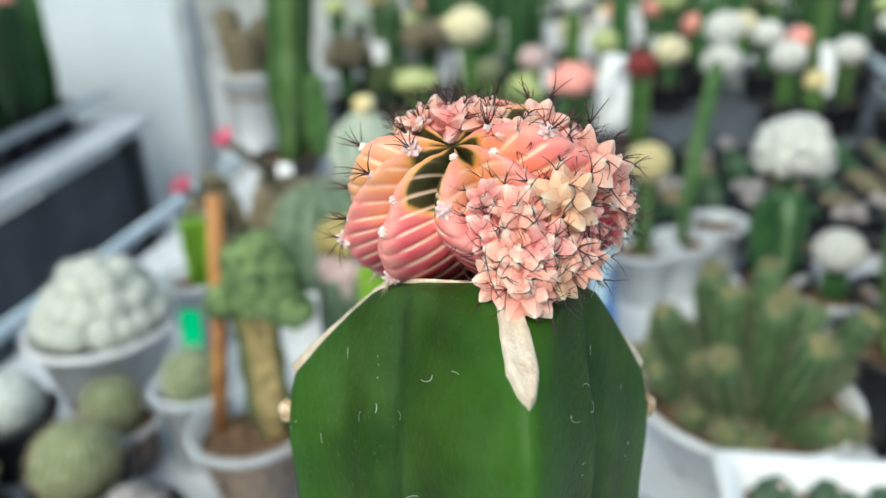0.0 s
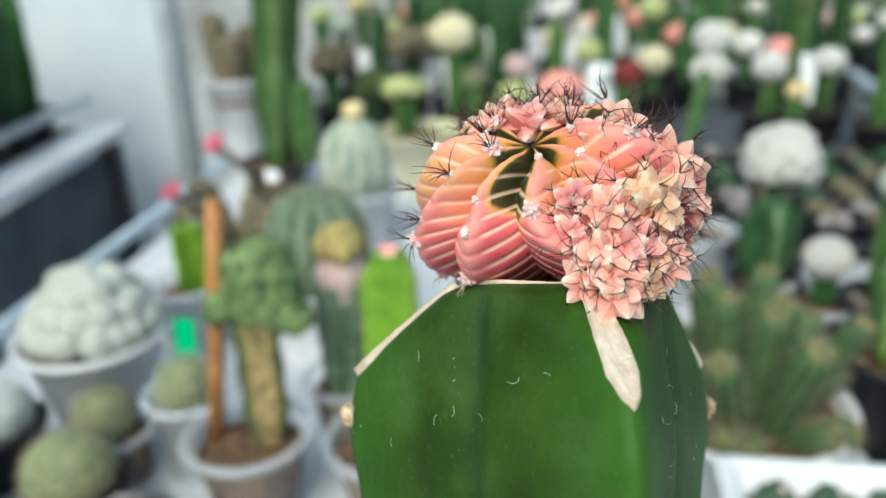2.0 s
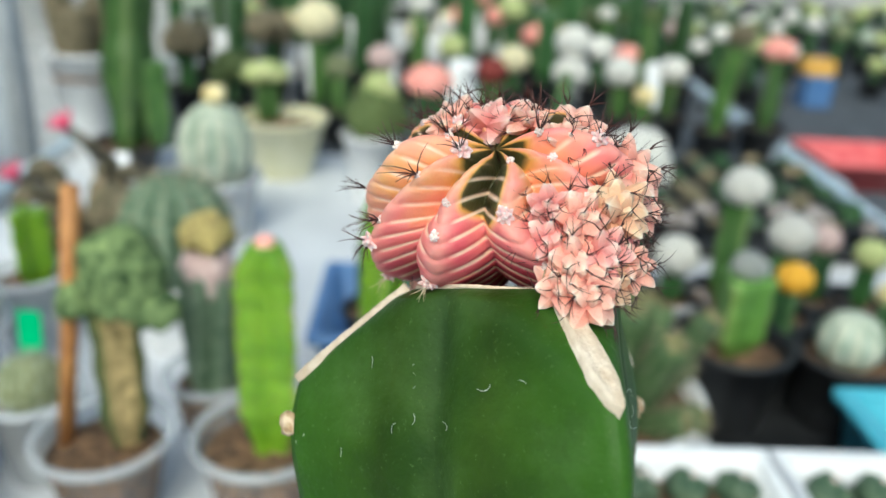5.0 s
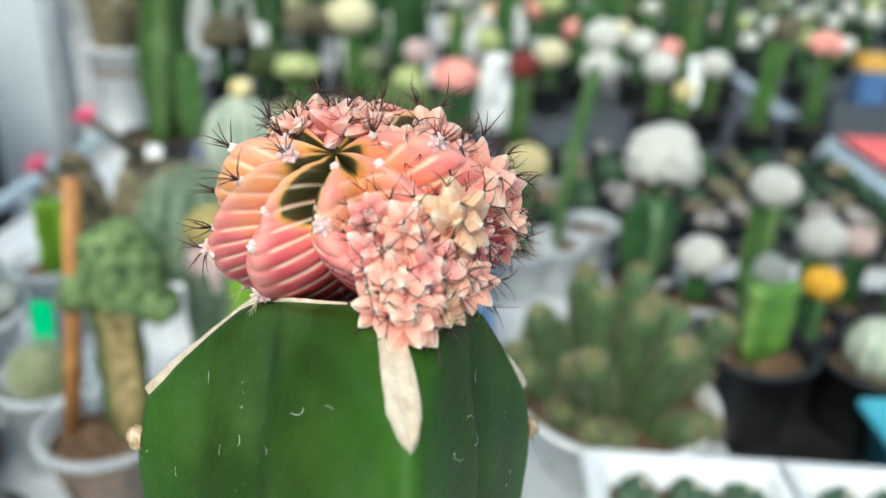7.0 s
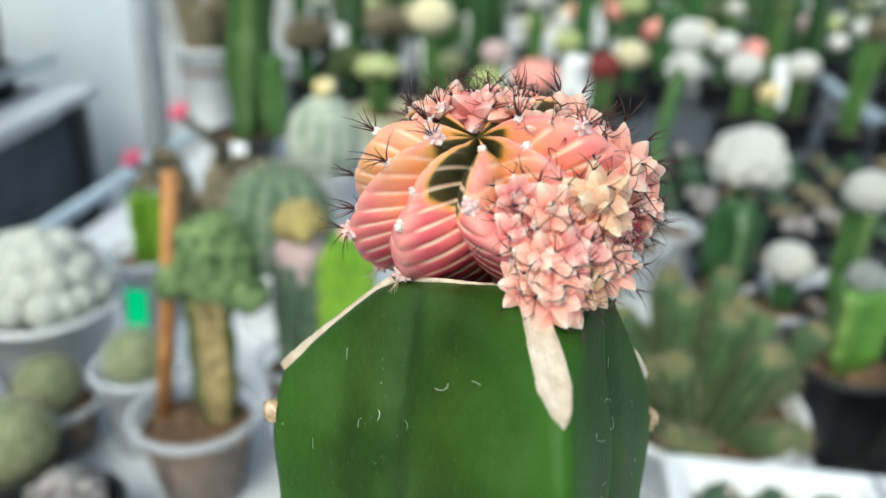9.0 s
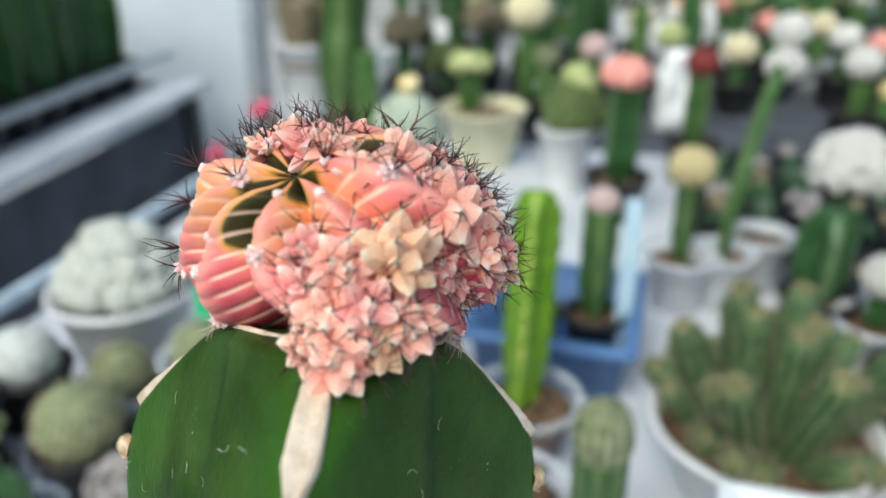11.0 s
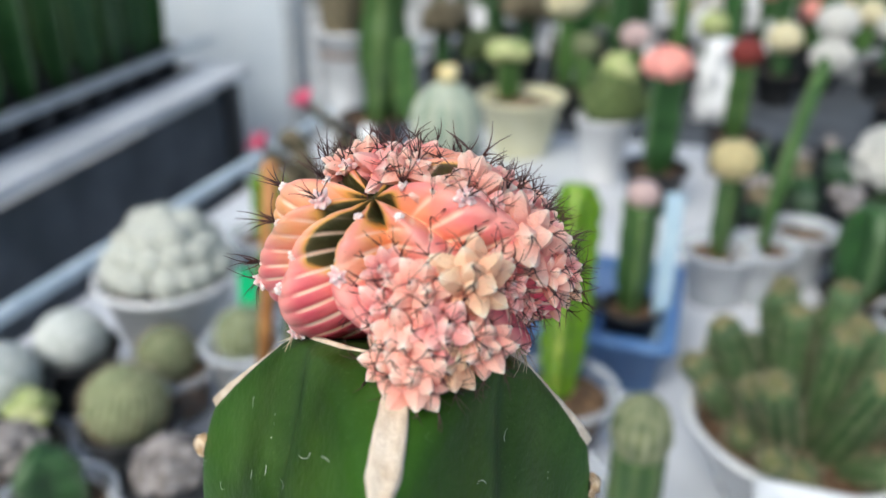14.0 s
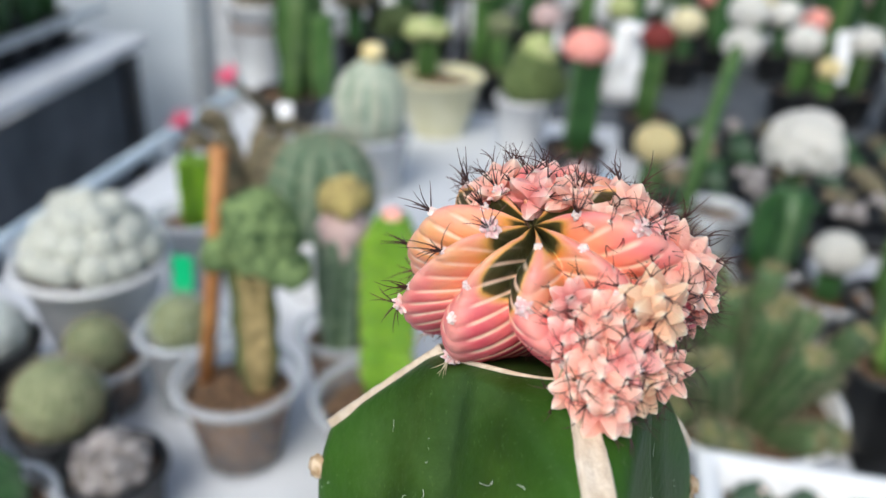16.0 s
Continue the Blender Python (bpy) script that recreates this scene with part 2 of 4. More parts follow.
    "paleblue": mat("pale_blue_card", (0.40, 0.58, 0.72), (0.55, 0.70, 0.80), 30, 0.5, 0.05),
    "pinkflower": mat("pink_petals", (0.72, 0.05, 0.16), (0.84, 0.16, 0.28), 150, 0.5, 0.3, 500, sss=0.2),
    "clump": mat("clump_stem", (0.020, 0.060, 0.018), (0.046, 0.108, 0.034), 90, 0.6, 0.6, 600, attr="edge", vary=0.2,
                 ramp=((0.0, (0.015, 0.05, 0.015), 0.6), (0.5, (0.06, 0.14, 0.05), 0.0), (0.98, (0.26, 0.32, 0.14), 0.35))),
    "clump_tip": mat("spiny_crown", (0.09, 0.11, 0.035), (0.30, 0.25, 0.12), 220, 0.9, 1.0, 800, bdist=0.001, vary=0.2),
}


# ---- mesh helpers ----
def mesh(name, verts, faces, smooth=True, **values):
    me = bpy.data.meshes.new(name)
    me.from_pydata([tuple(v) for v in verts], [], faces)
    for key, vals in values.items():
        me.attributes.new(key, "FLOAT", "POINT").data.foreach_set("value", [float(v) for v in vals])
    if smooth:
        me.polygons.foreach_set("use_smooth", [True] * len(me.polygons))
    me.validate()
    return me


def part(name, data, material, parent=None, label="", at=None):
    ob = new(name, data)
    if material and not data.materials:
        data.materials.append(material)
    if parent:
        ob.parent = parent
    if at is not None:
        ob.matrix_basis = at
    return tagged(ob, label)


def thing(name, label, category, m, group="", kind=""):
    ob = new(name)
    ob.empty_display_size = 0.01
    ob.matrix_basis = m
    return tagged(ob, label, category, group, kind)


def rings(name, ring_list, close_top=True, close_bottom=True, **values):
    """Skin over rings of equally many points."""
    k = len(ring_list[0])
    verts = [p for r in ring_list for p in r]
    faces = []
    for i in range(len(ring_list) - 1):
        for j in range(k):
            a, b = i * k + j, i * k + (j + 1) % k
            faces.append((a, b, b + k, a + k))
    if close_bottom:
        faces.append(tuple(range(k - 1, -1, -1)))
    if close_top:
        faces.append(tuple(range((len(ring_list) - 1) * k, len(ring_list) * k)))
    return mesh(name, verts, faces, **values)


def lathe(name, profile, seg=40, closed=False):
    """A turned form; profile of (radius, height), from the bottom."""
    rl = [[(r * math.cos(2 * math.pi * j / seg), r * math.sin(2 * math.pi * j / seg), z) for j in range(seg)] for r, z in profile]
    return rings(name, rl, not closed, not closed)


def box(name, sx, sy, sz, bevel=0.002):
    """A box on its base, with rounded edges."""
    bm = bmesh.new()
    bmesh.ops.create_cube(bm, size=1)
    for v in bm.verts:
        v.co = Vector((v.co.x * sx, v.co.y * sy, (v.co.z + 0.5) * sz))
    if bevel:
        bmesh.ops.bevel(bm, geom=bm.edges[:], offset=bevel, segments=2, affect="EDGES")
    me = bpy.data.meshes.new(name)
    bm.to_mesh(me)
    bm.free()
    return me


def join(name, pieces, **kw):
    """One mesh of several (verts, faces)."""
    vs, fs = [], []
    for v, f in pieces:
        o = len(vs)
        vs += v
        fs += [tuple(i + o for i in q) for q in f]
    return mesh(name, vs, fs, **kw)


def box_vf(cx, cy, z0, sx, sy, sz):
    v = [(cx + a * sx / 2, cy + b * sy / 2, z0 + c * sz) for c in (0, 1) for a, b in ((-1, -1), (1, -1), (1, 1), (-1, 1))]
    return v, [(3, 2, 1, 0), (4, 5, 6, 7), (0, 1, 5, 4), (1, 2, 6, 5), (2, 3, 7, 6), (3, 0, 4, 7)]


def ribbed(name, profile, n, depth, seg_per=6, twist=0.0, rough=0.0, sharp=0.7, seed=0):
    """A ribbed cactus body on its axis; profile of (radius, height). 'edge' is 1 on a rib's crest."""
    seg = n * seg_per
    rl, edge = [], []
    for i, (r, z) in enumerate(profile):
        ring = []
        for j in range(seg):
            a = 2 * math.pi * j / seg
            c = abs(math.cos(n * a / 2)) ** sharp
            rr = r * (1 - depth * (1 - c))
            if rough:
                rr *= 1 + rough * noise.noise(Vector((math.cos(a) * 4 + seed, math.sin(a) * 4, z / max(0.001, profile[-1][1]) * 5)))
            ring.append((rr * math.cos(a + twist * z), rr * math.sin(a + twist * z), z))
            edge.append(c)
        rl.append(ring)
    return rings(name, rl, True, True, edge=edge)


def dome_profile(r, h, low=0.62, k=12):
    """From a narrowed foot over the widest belt to the top."""
    out = []
    for i in range(k + 1):
        f = -math.pi / 2 * low + (math.pi / 2 + math.pi / 2 * low) * i / k
        out.append((max(r * math.cos(f), r * 0.02), (math.sin(f) + math.sin(math.pi / 2 * low)) / (1 + math.sin(math.pi / 2 * low)) * h))
    return out


def column_profile(r, h, k=14, foot=0.85):
    out = []
    for i in range(k + 1):
        s = i / k
        z = h * s
        top = max(0.0, (z - (h - r)) / r)
        out.append((max(r * 0.03, r * (foot + (1 - foot) * min(1, s * 2)) * math.sqrt(max(0, 1 - top * top))), z))
    return out


def tri_stem(name, h, R, inner=0.5, power=2.0, wave=0.04, steps=14, bend=(0, 0), blunt=0.93, taper=0.25, seed=0, topcut=0.0, notch=0.0):
    """A three-winged stem; wings wave in and out between their nodes. topcut: how far down the wings are cut off slantwise."""
    k = 48
    rl, edge = [], []
    for i in range(steps + 1):
        s = i / steps
        z = h * s
        grow = min(1.0, 0.55 + s / max(0.02, taper) * 0.45)
        wob = 1 + wave * math.sin(z / h * 19 + seed) + wave * 0.5 * math.sin(z / h * 43 + seed * 2)
        if notch:
            wob -= notch * max(0.0, math.cos(2 * math.pi * (z / 0.017) + seed)) ** 5
        lim = R * blunt * wob
        if topcut and z > h - topcut:
            lim = min(lim, R * (1 - 0.55 * (z - (h - topcut)) / topcut))
        ring = []
        for j in range(k):
            a = 2 * math.pi * j / k
            d = abs((a + math.pi / 3) % (2 * math.pi / 3) - math.pi / 3) / (math.pi / 3)
            r = min(lim, R * wob * (inner + (1 - inner) * (1 - d) ** power)) * grow
            ring.append((r * math.cos(a) + bend[0] * s * s, r * math.sin(a) + bend[1] * s * s, z))
            edge.append(1 - d)
        rl.append(ring)
    return rings(name, rl, True, True, edge=edge)


def pot(r, h, wall=0.0015, base=0.72, lip=0.003):
    """A tapered plastic pot with a rolled lip, open at the top."""
    rb = r * base
    return lathe("pot", [(rb * 0.2, 0.001), (rb, 0), (rb + (r - rb) * 0.1, h * 0.06), (r * 0.97, h - 0.006), (r + lip, h - 0.005), (r + lip, h - 0.0012), (r + lip * 0.6, h),
                         (r - wall, h), (r - wall - 0.001, h - 0.006), (rb - wall, 0.003), (rb * 0.2, 0.003)], 40)


def soil_plug(r, h, base=0.72, seed=0):
    rb = r * base
    pr = [(rb * 0.96 - 0.002, 0.004), (r * 0.97 - 0.0032, h * 0.8)]
    rl = [[(q * math.cos(a), q * math.sin(a), z) for a in [2 * math.pi * j / 36 for j in range(36)]] for q, z in pr]
    for f in (0.85, 0.65, 0.45, 0.22, 0.03):
        q = pr[-1][0] * f
        rl.append([(q * math.cos(a), q * math.sin(a), h * 0.8 + 0.0025 + 0.0055 * noise.noise(Vector((q * math.cos(a) * 150, q * math.sin(a) * 150, seed))))
                   for a in [2 * math.pi * j / 36 for j in range(36)]])
    return rings("soil", rl)


def lumps(name, n, R, r0, squash=1.0, seed=0, spread=1.0, seg=8, cover=0.5):
    """A crowded cluster of small rounded swellings over a dome, as one skin."""
    rd = random.Random(seed)
    cs, rs = [], []
    for i in range(n):
        u = 1 - (i + 0.5) / n * (1 + cover)
        az = i * 2.39996 + rd.uniform(-0.25, 0.25)
        q = math.sqrt(max(0, 1 - u * u))
        cs.append(np.array((q * math.cos(az), q * math.sin(az), u)) * R * rd.uniform(0.88, 1.08))
        rs.append(r0 * rd.uniform(0.75, 1.3))
    cs, rs = np.array(cs), np.array(rs)
    m = min(72, 16 + 2 * int(math.sqrt(n) * 4))
    rows = m // 2
    ring_list = []
    for i in range(rows + 1):
        t = math.pi * (1 - (i + 0.3) / (rows + 0.6))
        ring = []
        for j in range(m):
            w = 2 * math.pi * j / m
            d = np.array((math.sin(t) * math.cos(w), math.sin(t) * math.sin(w), math.cos(t)))
            along = cs @ d
            off = rs ** 2 - ((cs ** 2).sum(1) - along ** 2)
            hit = np.where(off > 0, along + np.sqrt(np.maximum(off, 0)), 0)
            rr = max(R * 0.72, hit.max())
            ring.append((rr * d[0], rr * d[1], rr * d[2] * squash))
        ring_list.append(ring)
    return rings(name, ring_list)


def tube(pts, r0, r1, k=5):
    """(verts, faces) of a tapered tube along points."""
    v, f = [], []
    n = len(pts)
    for i, p in enumerate(pts):
        p = Vector(p)
        d = Vector(pts[min(i + 1, n - 1)]) - Vector(pts[max(i - 1, 0)])
        d.normalize()
        a = d.orthogonal().normalized()
        b = d.cross(a)
        r = r0 + (r1 - r0) * i / (n - 1)
        v += [tuple(p + r * (a * math.cos(2 * math.pi * j / k) + b * math.sin(2 * math.pi * j / k))) for j in range(k)]
    for i in range(n - 1):
        for j in range(k):
            f.append((i * k + j, i * k + (j + 1) % k, (i + 1) * k + (j + 1) % k, (i + 1) * k + j))
    f.append(tuple(range(k - 1, -1, -1)))
    f.append(tuple(range((n - 1) * k, n * k)))
    return v, f


def spikes(name, starts, length, r, seed=0, curve=0.35):
    """Curved tapering spines: starts of (point, direction)."""
    rnd = random.Random(seed)
    pieces = []
    for p, d in starts:
        p, d = Vector(p), Vector(d).normalized()
        ln = length * rnd.uniform(0.65, 1.25)
        side = d.orthogonal().normalized()
        side.rotate(Matrix.Rotation(rnd.uniform(0, 6.28), 3, d))
        pts = [p + d * ln * s + side * ln * curve * s * s for s in (0, 0.35, 0.7, 1)]
        pieces.append(tube(pts, r, r * 0.25, 3))
    return join(name, pieces)


# ---- the place ----
def slab(name, x0, x1, y0, y1, z0, z1, material, label, category, bevel=0.002):
    ob = part(name, box(name, x1 - x0, y1 - y0, z1 - z0, bevel), material, at=pose((x0 + x1) / 2, (y0 + y1) / 2, z0))
    return tagged(ob, label, category, kind="structure")


slab("floor", -8, 8, -5, 9, -0.86, -0.80, M["concrete"], "pale grey concrete greenhouse floor", "floor", 0)
slab("wall_north", -8, 8, 7.0, 7.1, -0.8, 2.2, M["concrete"], "pale translucent greenhouse end wall", "wall", 0)
slab("wall_west", -4.6, -4.5, -5, 7.0, -0.8, 2.2, M["panel"], "pale translucent greenhouse side wall", "wall", 0)
slab("wall_east", 5.5, 5.6, -5, 7.0, -0.8, 2.2, M["panel"], "pale translucent greenhouse side wall", "wall", 0)
slab("wall_south", -8, 8, -4.6, -4.5, -0.8, 2.2, M["panel"], "pale translucent greenhouse end wall", "wall", 0)


def bench(label, x0, x1, y0, y1, top, material, rail_z, rails, turn=0.0):
    b = thing("bench", label, "bench", pose((x0 + x1) / 2, (y0 + y1) / 2, -0.8, 0, 0, turn))
    w, d, h = x1 - x0, y1 - y0, top + 0.8
    part("benchtop", box("benchtop", w, d, 0.02), material, b, at=pose(0, 0, h - 0.02))
    leg = box("leg", 0.035, 0.035, h - 0.02)
    for a in (-1, 1):
        for c in (-0.92, 0, 0.92):
            part("leg", leg, M["darksteel"], b, at=pose(a * (w / 2 - 0.03), c * d / 2, 0))
    for side in rails:
        rail = join("rail", [box_vf(0, 0, 0, 0.012, d, 0.012)], smooth=False)
        part("rail", rail, M["painted"], b, "pale blue painted edge rail", at=pose(side * (w / 2 + 0.012), 0, h + rail_z - 0.011))
        bracket = box("bracket", 0.012, 0.02, 0.05 + rail_z, 0.001)
        for i in range(6):
            part("bracket", bracket, M["steel"], b, at=pose(side * (w / 2 + 0.007), d * (i / 5 - 0.5) * 0.95, h - 0.05))
    return b


bench("white-topped potting bench with steel edge rails", -0.562, 0.612, -0.35, 1.30, 0.0, M["bench"], 0.03, (-1, 1))
bench("long steel bench behind, under rows of potted cacti", -0.590, 0.612, 1.31, 3.9, 0.0, M["fabric"], 0.03, (-1, 1))
side = bench("neighbouring bench with a white edge board and dark sheet side", -2.17, -0.87, -0.42, 1.54, 0.0, M["bench"], 0.07, (), 5.0)
part("side_sheet", box("side_sheet", 0.006, 1.94, 0.36), M["sheet"], side, "dark grey woven side sheet", at=pose(0.62, 0, 0.40))
part("rail", join("rail", [box_vf(0, 0, 0, 0.016, 1.94, 0.016)], smooth=False), M["steel"], side, "galvanised steel rail", at=pose(0.565, 0, 0.85))
part("crossbar", box("crossbar", 0.03, 1.94, 0.03), M["darksteel"], side, at=pose(0.61, 0, 0.32))
slab("wall_1", -1.40, -0.915, 1.74, 1.76, -0.8, 1.3, M["panel"], "white upright sheet panel behind the bench", "panel")
post = thing("steel_post", "round galvanised steel roof post standing beside the bench", "post", pose(-0.785, 1.50, -0.8))
part("tube", lathe("tube", [(0.023, 0), (0.023, 2.9)], 24), M["zinc"], post)
part("base_plate", box("base_plate", 0.1, 0.1, 0.008), M["steel"], post)


def waxy(m, layers):
    """Lays thin patches over a skin: layers of (noise scale, from, to, strength, colour)."""
    n, l = m.node_tree.nodes, m.node_tree.links
    p = n["Principled BSDF"]
    tc = n.new("ShaderNodeTexCoord")
    for scale, lo, hi, strength, colour in layers:
        no = n.new("ShaderNodeTexNoise")
        no.inputs["Scale"].default_value, no.inputs["Detail"].default_value, no.inputs["Roughness"].default_value = scale, 7.0, 0.65
        l.new(tc.outputs["Object"], no.inputs["Vector"])
        mr = n.new("ShaderNodeMapRange")
        mr.inputs["From Min"].default_value, mr.inputs["From Max"].default_value, mr.inputs["To Max"].default_value = lo, hi, strength
        l.new(no.outputs["Fac"], mr.inputs["Value"])
        mx = n.new("ShaderNodeMix")
        mx.data_type = "RGBA"
        l.new(mr.outputs["Result"], mx.inputs["Factor"])
        l.new(p.inputs["Base Color"].links[0].from_socket, mx.inputs["A"])
        mx.inputs["B"].default_value = (*colour, 1)
        l.new(mx.outputs["Result"], p.inputs["Base Color"])


waxy(M["stock"], ((38, 0.48, 0.72, 0.30, (0.10, 0.16, 0.075)), (160, 0.50, 0.68, 0.30, (0.016, 0.040, 0.006)), (1100, 0.60, 0.72, 0.55, (0.12, 0.19, 0.06))))
waxy(M["scar"], ((500, 0.52, 0.66, 0.45, (0.50, 0.37, 0.24)),))

# ---- the grafted cactus close to the lens ----
# it leans away from the lens; its own frame has the graft at height 0 and its axis upright
HX, HY, HZ = -0.0066, 0.1143, 0.3432
LEAN, LONG = 27.0, 0.300
foot = Vector((HX, HY, HZ)) + (Matrix.Rotation(radians(-LEAN), 3, "X") @ Vector((0, 0, -LONG)))
hero = thing("grafted_cactus", "pink and orange clustered cactus grafted on a leaning green stock", "cactus", pose(foot.x, foot.y, 0))
TOP = Matrix.Translation((HX - foot.x, HY - foot.y, HZ)) @ Matrix.Rotation(radians(-LEAN), 4, "X") @ Matrix.Rotation(radians(-2.0), 4, "Y")
part("pot", pot(0.052, 0.085), M["black"], hero, "black plastic pot")
part("soil", soil_plug(0.052, 0.085), M["soil"], hero)

RIBS = [radians(-74), radians(-187), radians(41)]   # the wings of the stock
CUT_R, CUT_W, CUT_H = 0.0166, 0.0185, 0.0155        # how the wings are pared off below the graft


def from_rib(a):
    """How far the angle a lies from the nearest wing, 0 on it and 1 in the middle of the face."""
    best = 9.0
    for i in range(3):
        lo, hi = RIBS[i - 1], RIBS[i]
        span = (lo - hi) % (2 * math.pi)
        off = (a - hi) % (2 * math.pi)
        if off <= span:
            best = min(best, min(off, span - off) / (span / 2))
    return min(best, 1.0)


def wing_reach(below):
    """Half-width of the stock at a depth below the graft; it swells round each dried bud."""
    return (0.0336 + 0.0028 * math.exp(-((below - 0.024) / 0.011) ** 2) + 0.0022 * math.exp(-((below - 0.068) / 0.016) ** 2)
            + 0.0010 * math.sin(below * 61))


def face_reach(a, below):
    d = from_rib(a)
    r = wing_reach(below) * (0.515 + 0.135 * (1 - d) ** 1.3 + 0.35 * (1 - d) ** 3.8)
    r *= 1 + 0.010 * noise.noise(Vector((math.cos(a) * 3, math.sin(a) * 3, below * 60)))
    return r - 0.0010 * math.exp(-((d - 1) / 0.16) ** 2)      # the shallow groove down each face


def hero_stock():
    k, n = 168, 120
    rl, edge = [], []
    for i in range(n + 1):
        s = i / n
        z = -LONG * (1 - s) ** 1.9
        below = -z
        lim = min(wing_reach(below) * 0.975, CUT_R + CUT_W * below / CUT_H)
        grow = min(1.0, 0.55 + (LONG - below) * 9)
        ring = []
        for j in range(k):
            a = 2 * math.pi * j / k
            r = face_reach(a, below)
            soft = 0.0030 * min(1.0, below / 0.004 + 0.3)
            m = max(0.0, min(1.0, 0.5 + 0.5 * (lim - r) / soft))
            r = (lim * (1 - m) + r * m - soft * m * (1 - m)) * grow
            if below < 0.0016:
                r *= 0.86 + 0.14 * math.sqrt(below / 0.0016)
            ring.append((r * math.cos(a), r * math.sin(a), z))
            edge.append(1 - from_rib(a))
        rl.append(ring)
    return rings("stock", rl, True, True, edge=edge)


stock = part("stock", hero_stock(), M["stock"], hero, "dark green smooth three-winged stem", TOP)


def scar(width, seed):
    v, f = [], []
    n = 30
    for i in range(n + 1):
        s = i / n
        w = width * (0.50 + 0.50 * math.sin(math.pi * min(1, s * 0.66 + 0.05))) * min(1.0, math.sqrt(max(0.0, 1 - s)) * 2.0)
        r, z = CUT_R + 0.0001 + CUT_W * s, -CUT_H * s + 0.0004
        for e, up in ((-1, -0.0012), (-0.86, 0.0003), (-0.72, 0.0006), (-0.3, 0.0001), (0.3, 0.0001), (0.72, 0.0006), (0.86, 0.0003), (1, -0.0012)):
            ww = w * (1 + 0.07 * noise.noise(Vector((s * 11, seed + e, 0))))
            up += 0.00015 * noise.noise(Vector((s * 40, e * 5, seed)))
            v.append((r + up * 0.6, e * ww, z + up * 0.8))
    for i in range(n):
        for j in range(7):
            a = i * 8 + j
            f.append((a, a + 8, a + 9, a + 1))
    return mesh("cut_scar", v, f)


def bud():
    rnd = random.Random(3)
    v, f = [], []
    n = 12
    for i, (q, o) in enumerate(((1.0, -0.001), (1.1, 0.0004), (0.85, 0.0013), (0.45, 0.0009), (0.1, 0.0003))):
        for j in range(n):
            a = 2 * math.pi * j / n
            w = 0.0016 * q * (1 + rnd.uniform(-0.22, 0.22))
            v.append((o + rnd.uniform(-0.0002, 0.0002), w * math.cos(a), w * 1.15 * math.sin(a)))
    for i in range(4):
        for j in range(n):
            f.append((i * n + j, i * n + (j + 1) % n, (i + 1) * n + (j + 1) % n, (i + 1) * n + j))
    f.append(tuple(range(4 * n, 5 * n)))
    return mesh("bud", v, f)


bud_mesh = bud()
for i in range(3):
    turn = TOP @ Matrix.Rotation(RIBS[i], 4, "Z")
    part("cut_scar", scar((0.0023, 0.0026, 0.0026)[i], i * 7), M["scar"], hero, "pale tan dried cut", at=turn)
    for drop in ((0.0225, 0.068, 0.12) if i else (0.052, 0.10)):
        part("bud", bud_mesh, M["callus"], hero, "pale corky dried bud", at=turn @ Matrix.Translation((wing_reach(drop) * 0.965, 0, -drop)))
# the rim of the cut under the scion
rim = [[((min(face_reach(a, 0.0005), CUT_R) + q) * math.cos(a), (min(face_reach(a, 0.0005), CUT_R) + q) * math.sin(a), z + 0.0002 * math.sin(5 * a))
        for a in [2 * math.pi * j / 72 for j in range(72)]] for q, z in ((-0.0022, -0.0006), (-0.0013, -0.0002), (-0.0015, 0.0003), (-0.0026, 0.0002))]
part("graft_rim", rings("graft_rim", rim, False, False), M["scar"], hero, "thin pale cut edge", TOP)
# stray fibres and dried water spots on the faces
rnd = random.Random(11)
for i in range(46):
    a, below = rnd.uniform(-3.6, 0.9), rnd.uniform(0.010, 0.055)
    r = min(face_reach(a, below), CUT_R + CUT_W * below / CUT_H) + 0.00025
    c, ln, b = Vector((r * math.cos(a), r * math.sin(a), -below)), rnd.uniform(0.0008, 0.0026), rnd.uniform(0, 6.28)
    tang = Vector((-math.sin(a), math.cos(a), 0))
    bend = rnd.uniform(-3.0, 3.0)
    pts = [c + tang * ln * s * math.cos(b + bend * s) + Vector((0, 0, ln * s * math.sin(b + bend * s))) for s in (0, 0.25, 0.5, 0.75, 1)]
    part("fibre", join("fibre", [tube(pts, 0.000045, 0.00003, 3)]), M["lint"], hero, "stray pale fibre", TOP)

# the scion: one big ribbed body whose crown faces the lens, and many star-shaped offsets round it
CAP = Vector((-0.0004, 0, 0.0140))
CROWN = Vector((math.sin(radians(-14)) * math.cos(radians(38)), -math.cos(radians(-14)) * math.cos(radians(38)), math.sin(radians(38))))
across = Vector((math.cos(radians(-14)), math.sin(radians(-14)), 0))
AX = Matrix((across, CROWN.cross(across), CROWN)).transposed()
NR, SEG = 10, 0.19
BODY = Vector((0.0228, 0.0224, 0.0158))


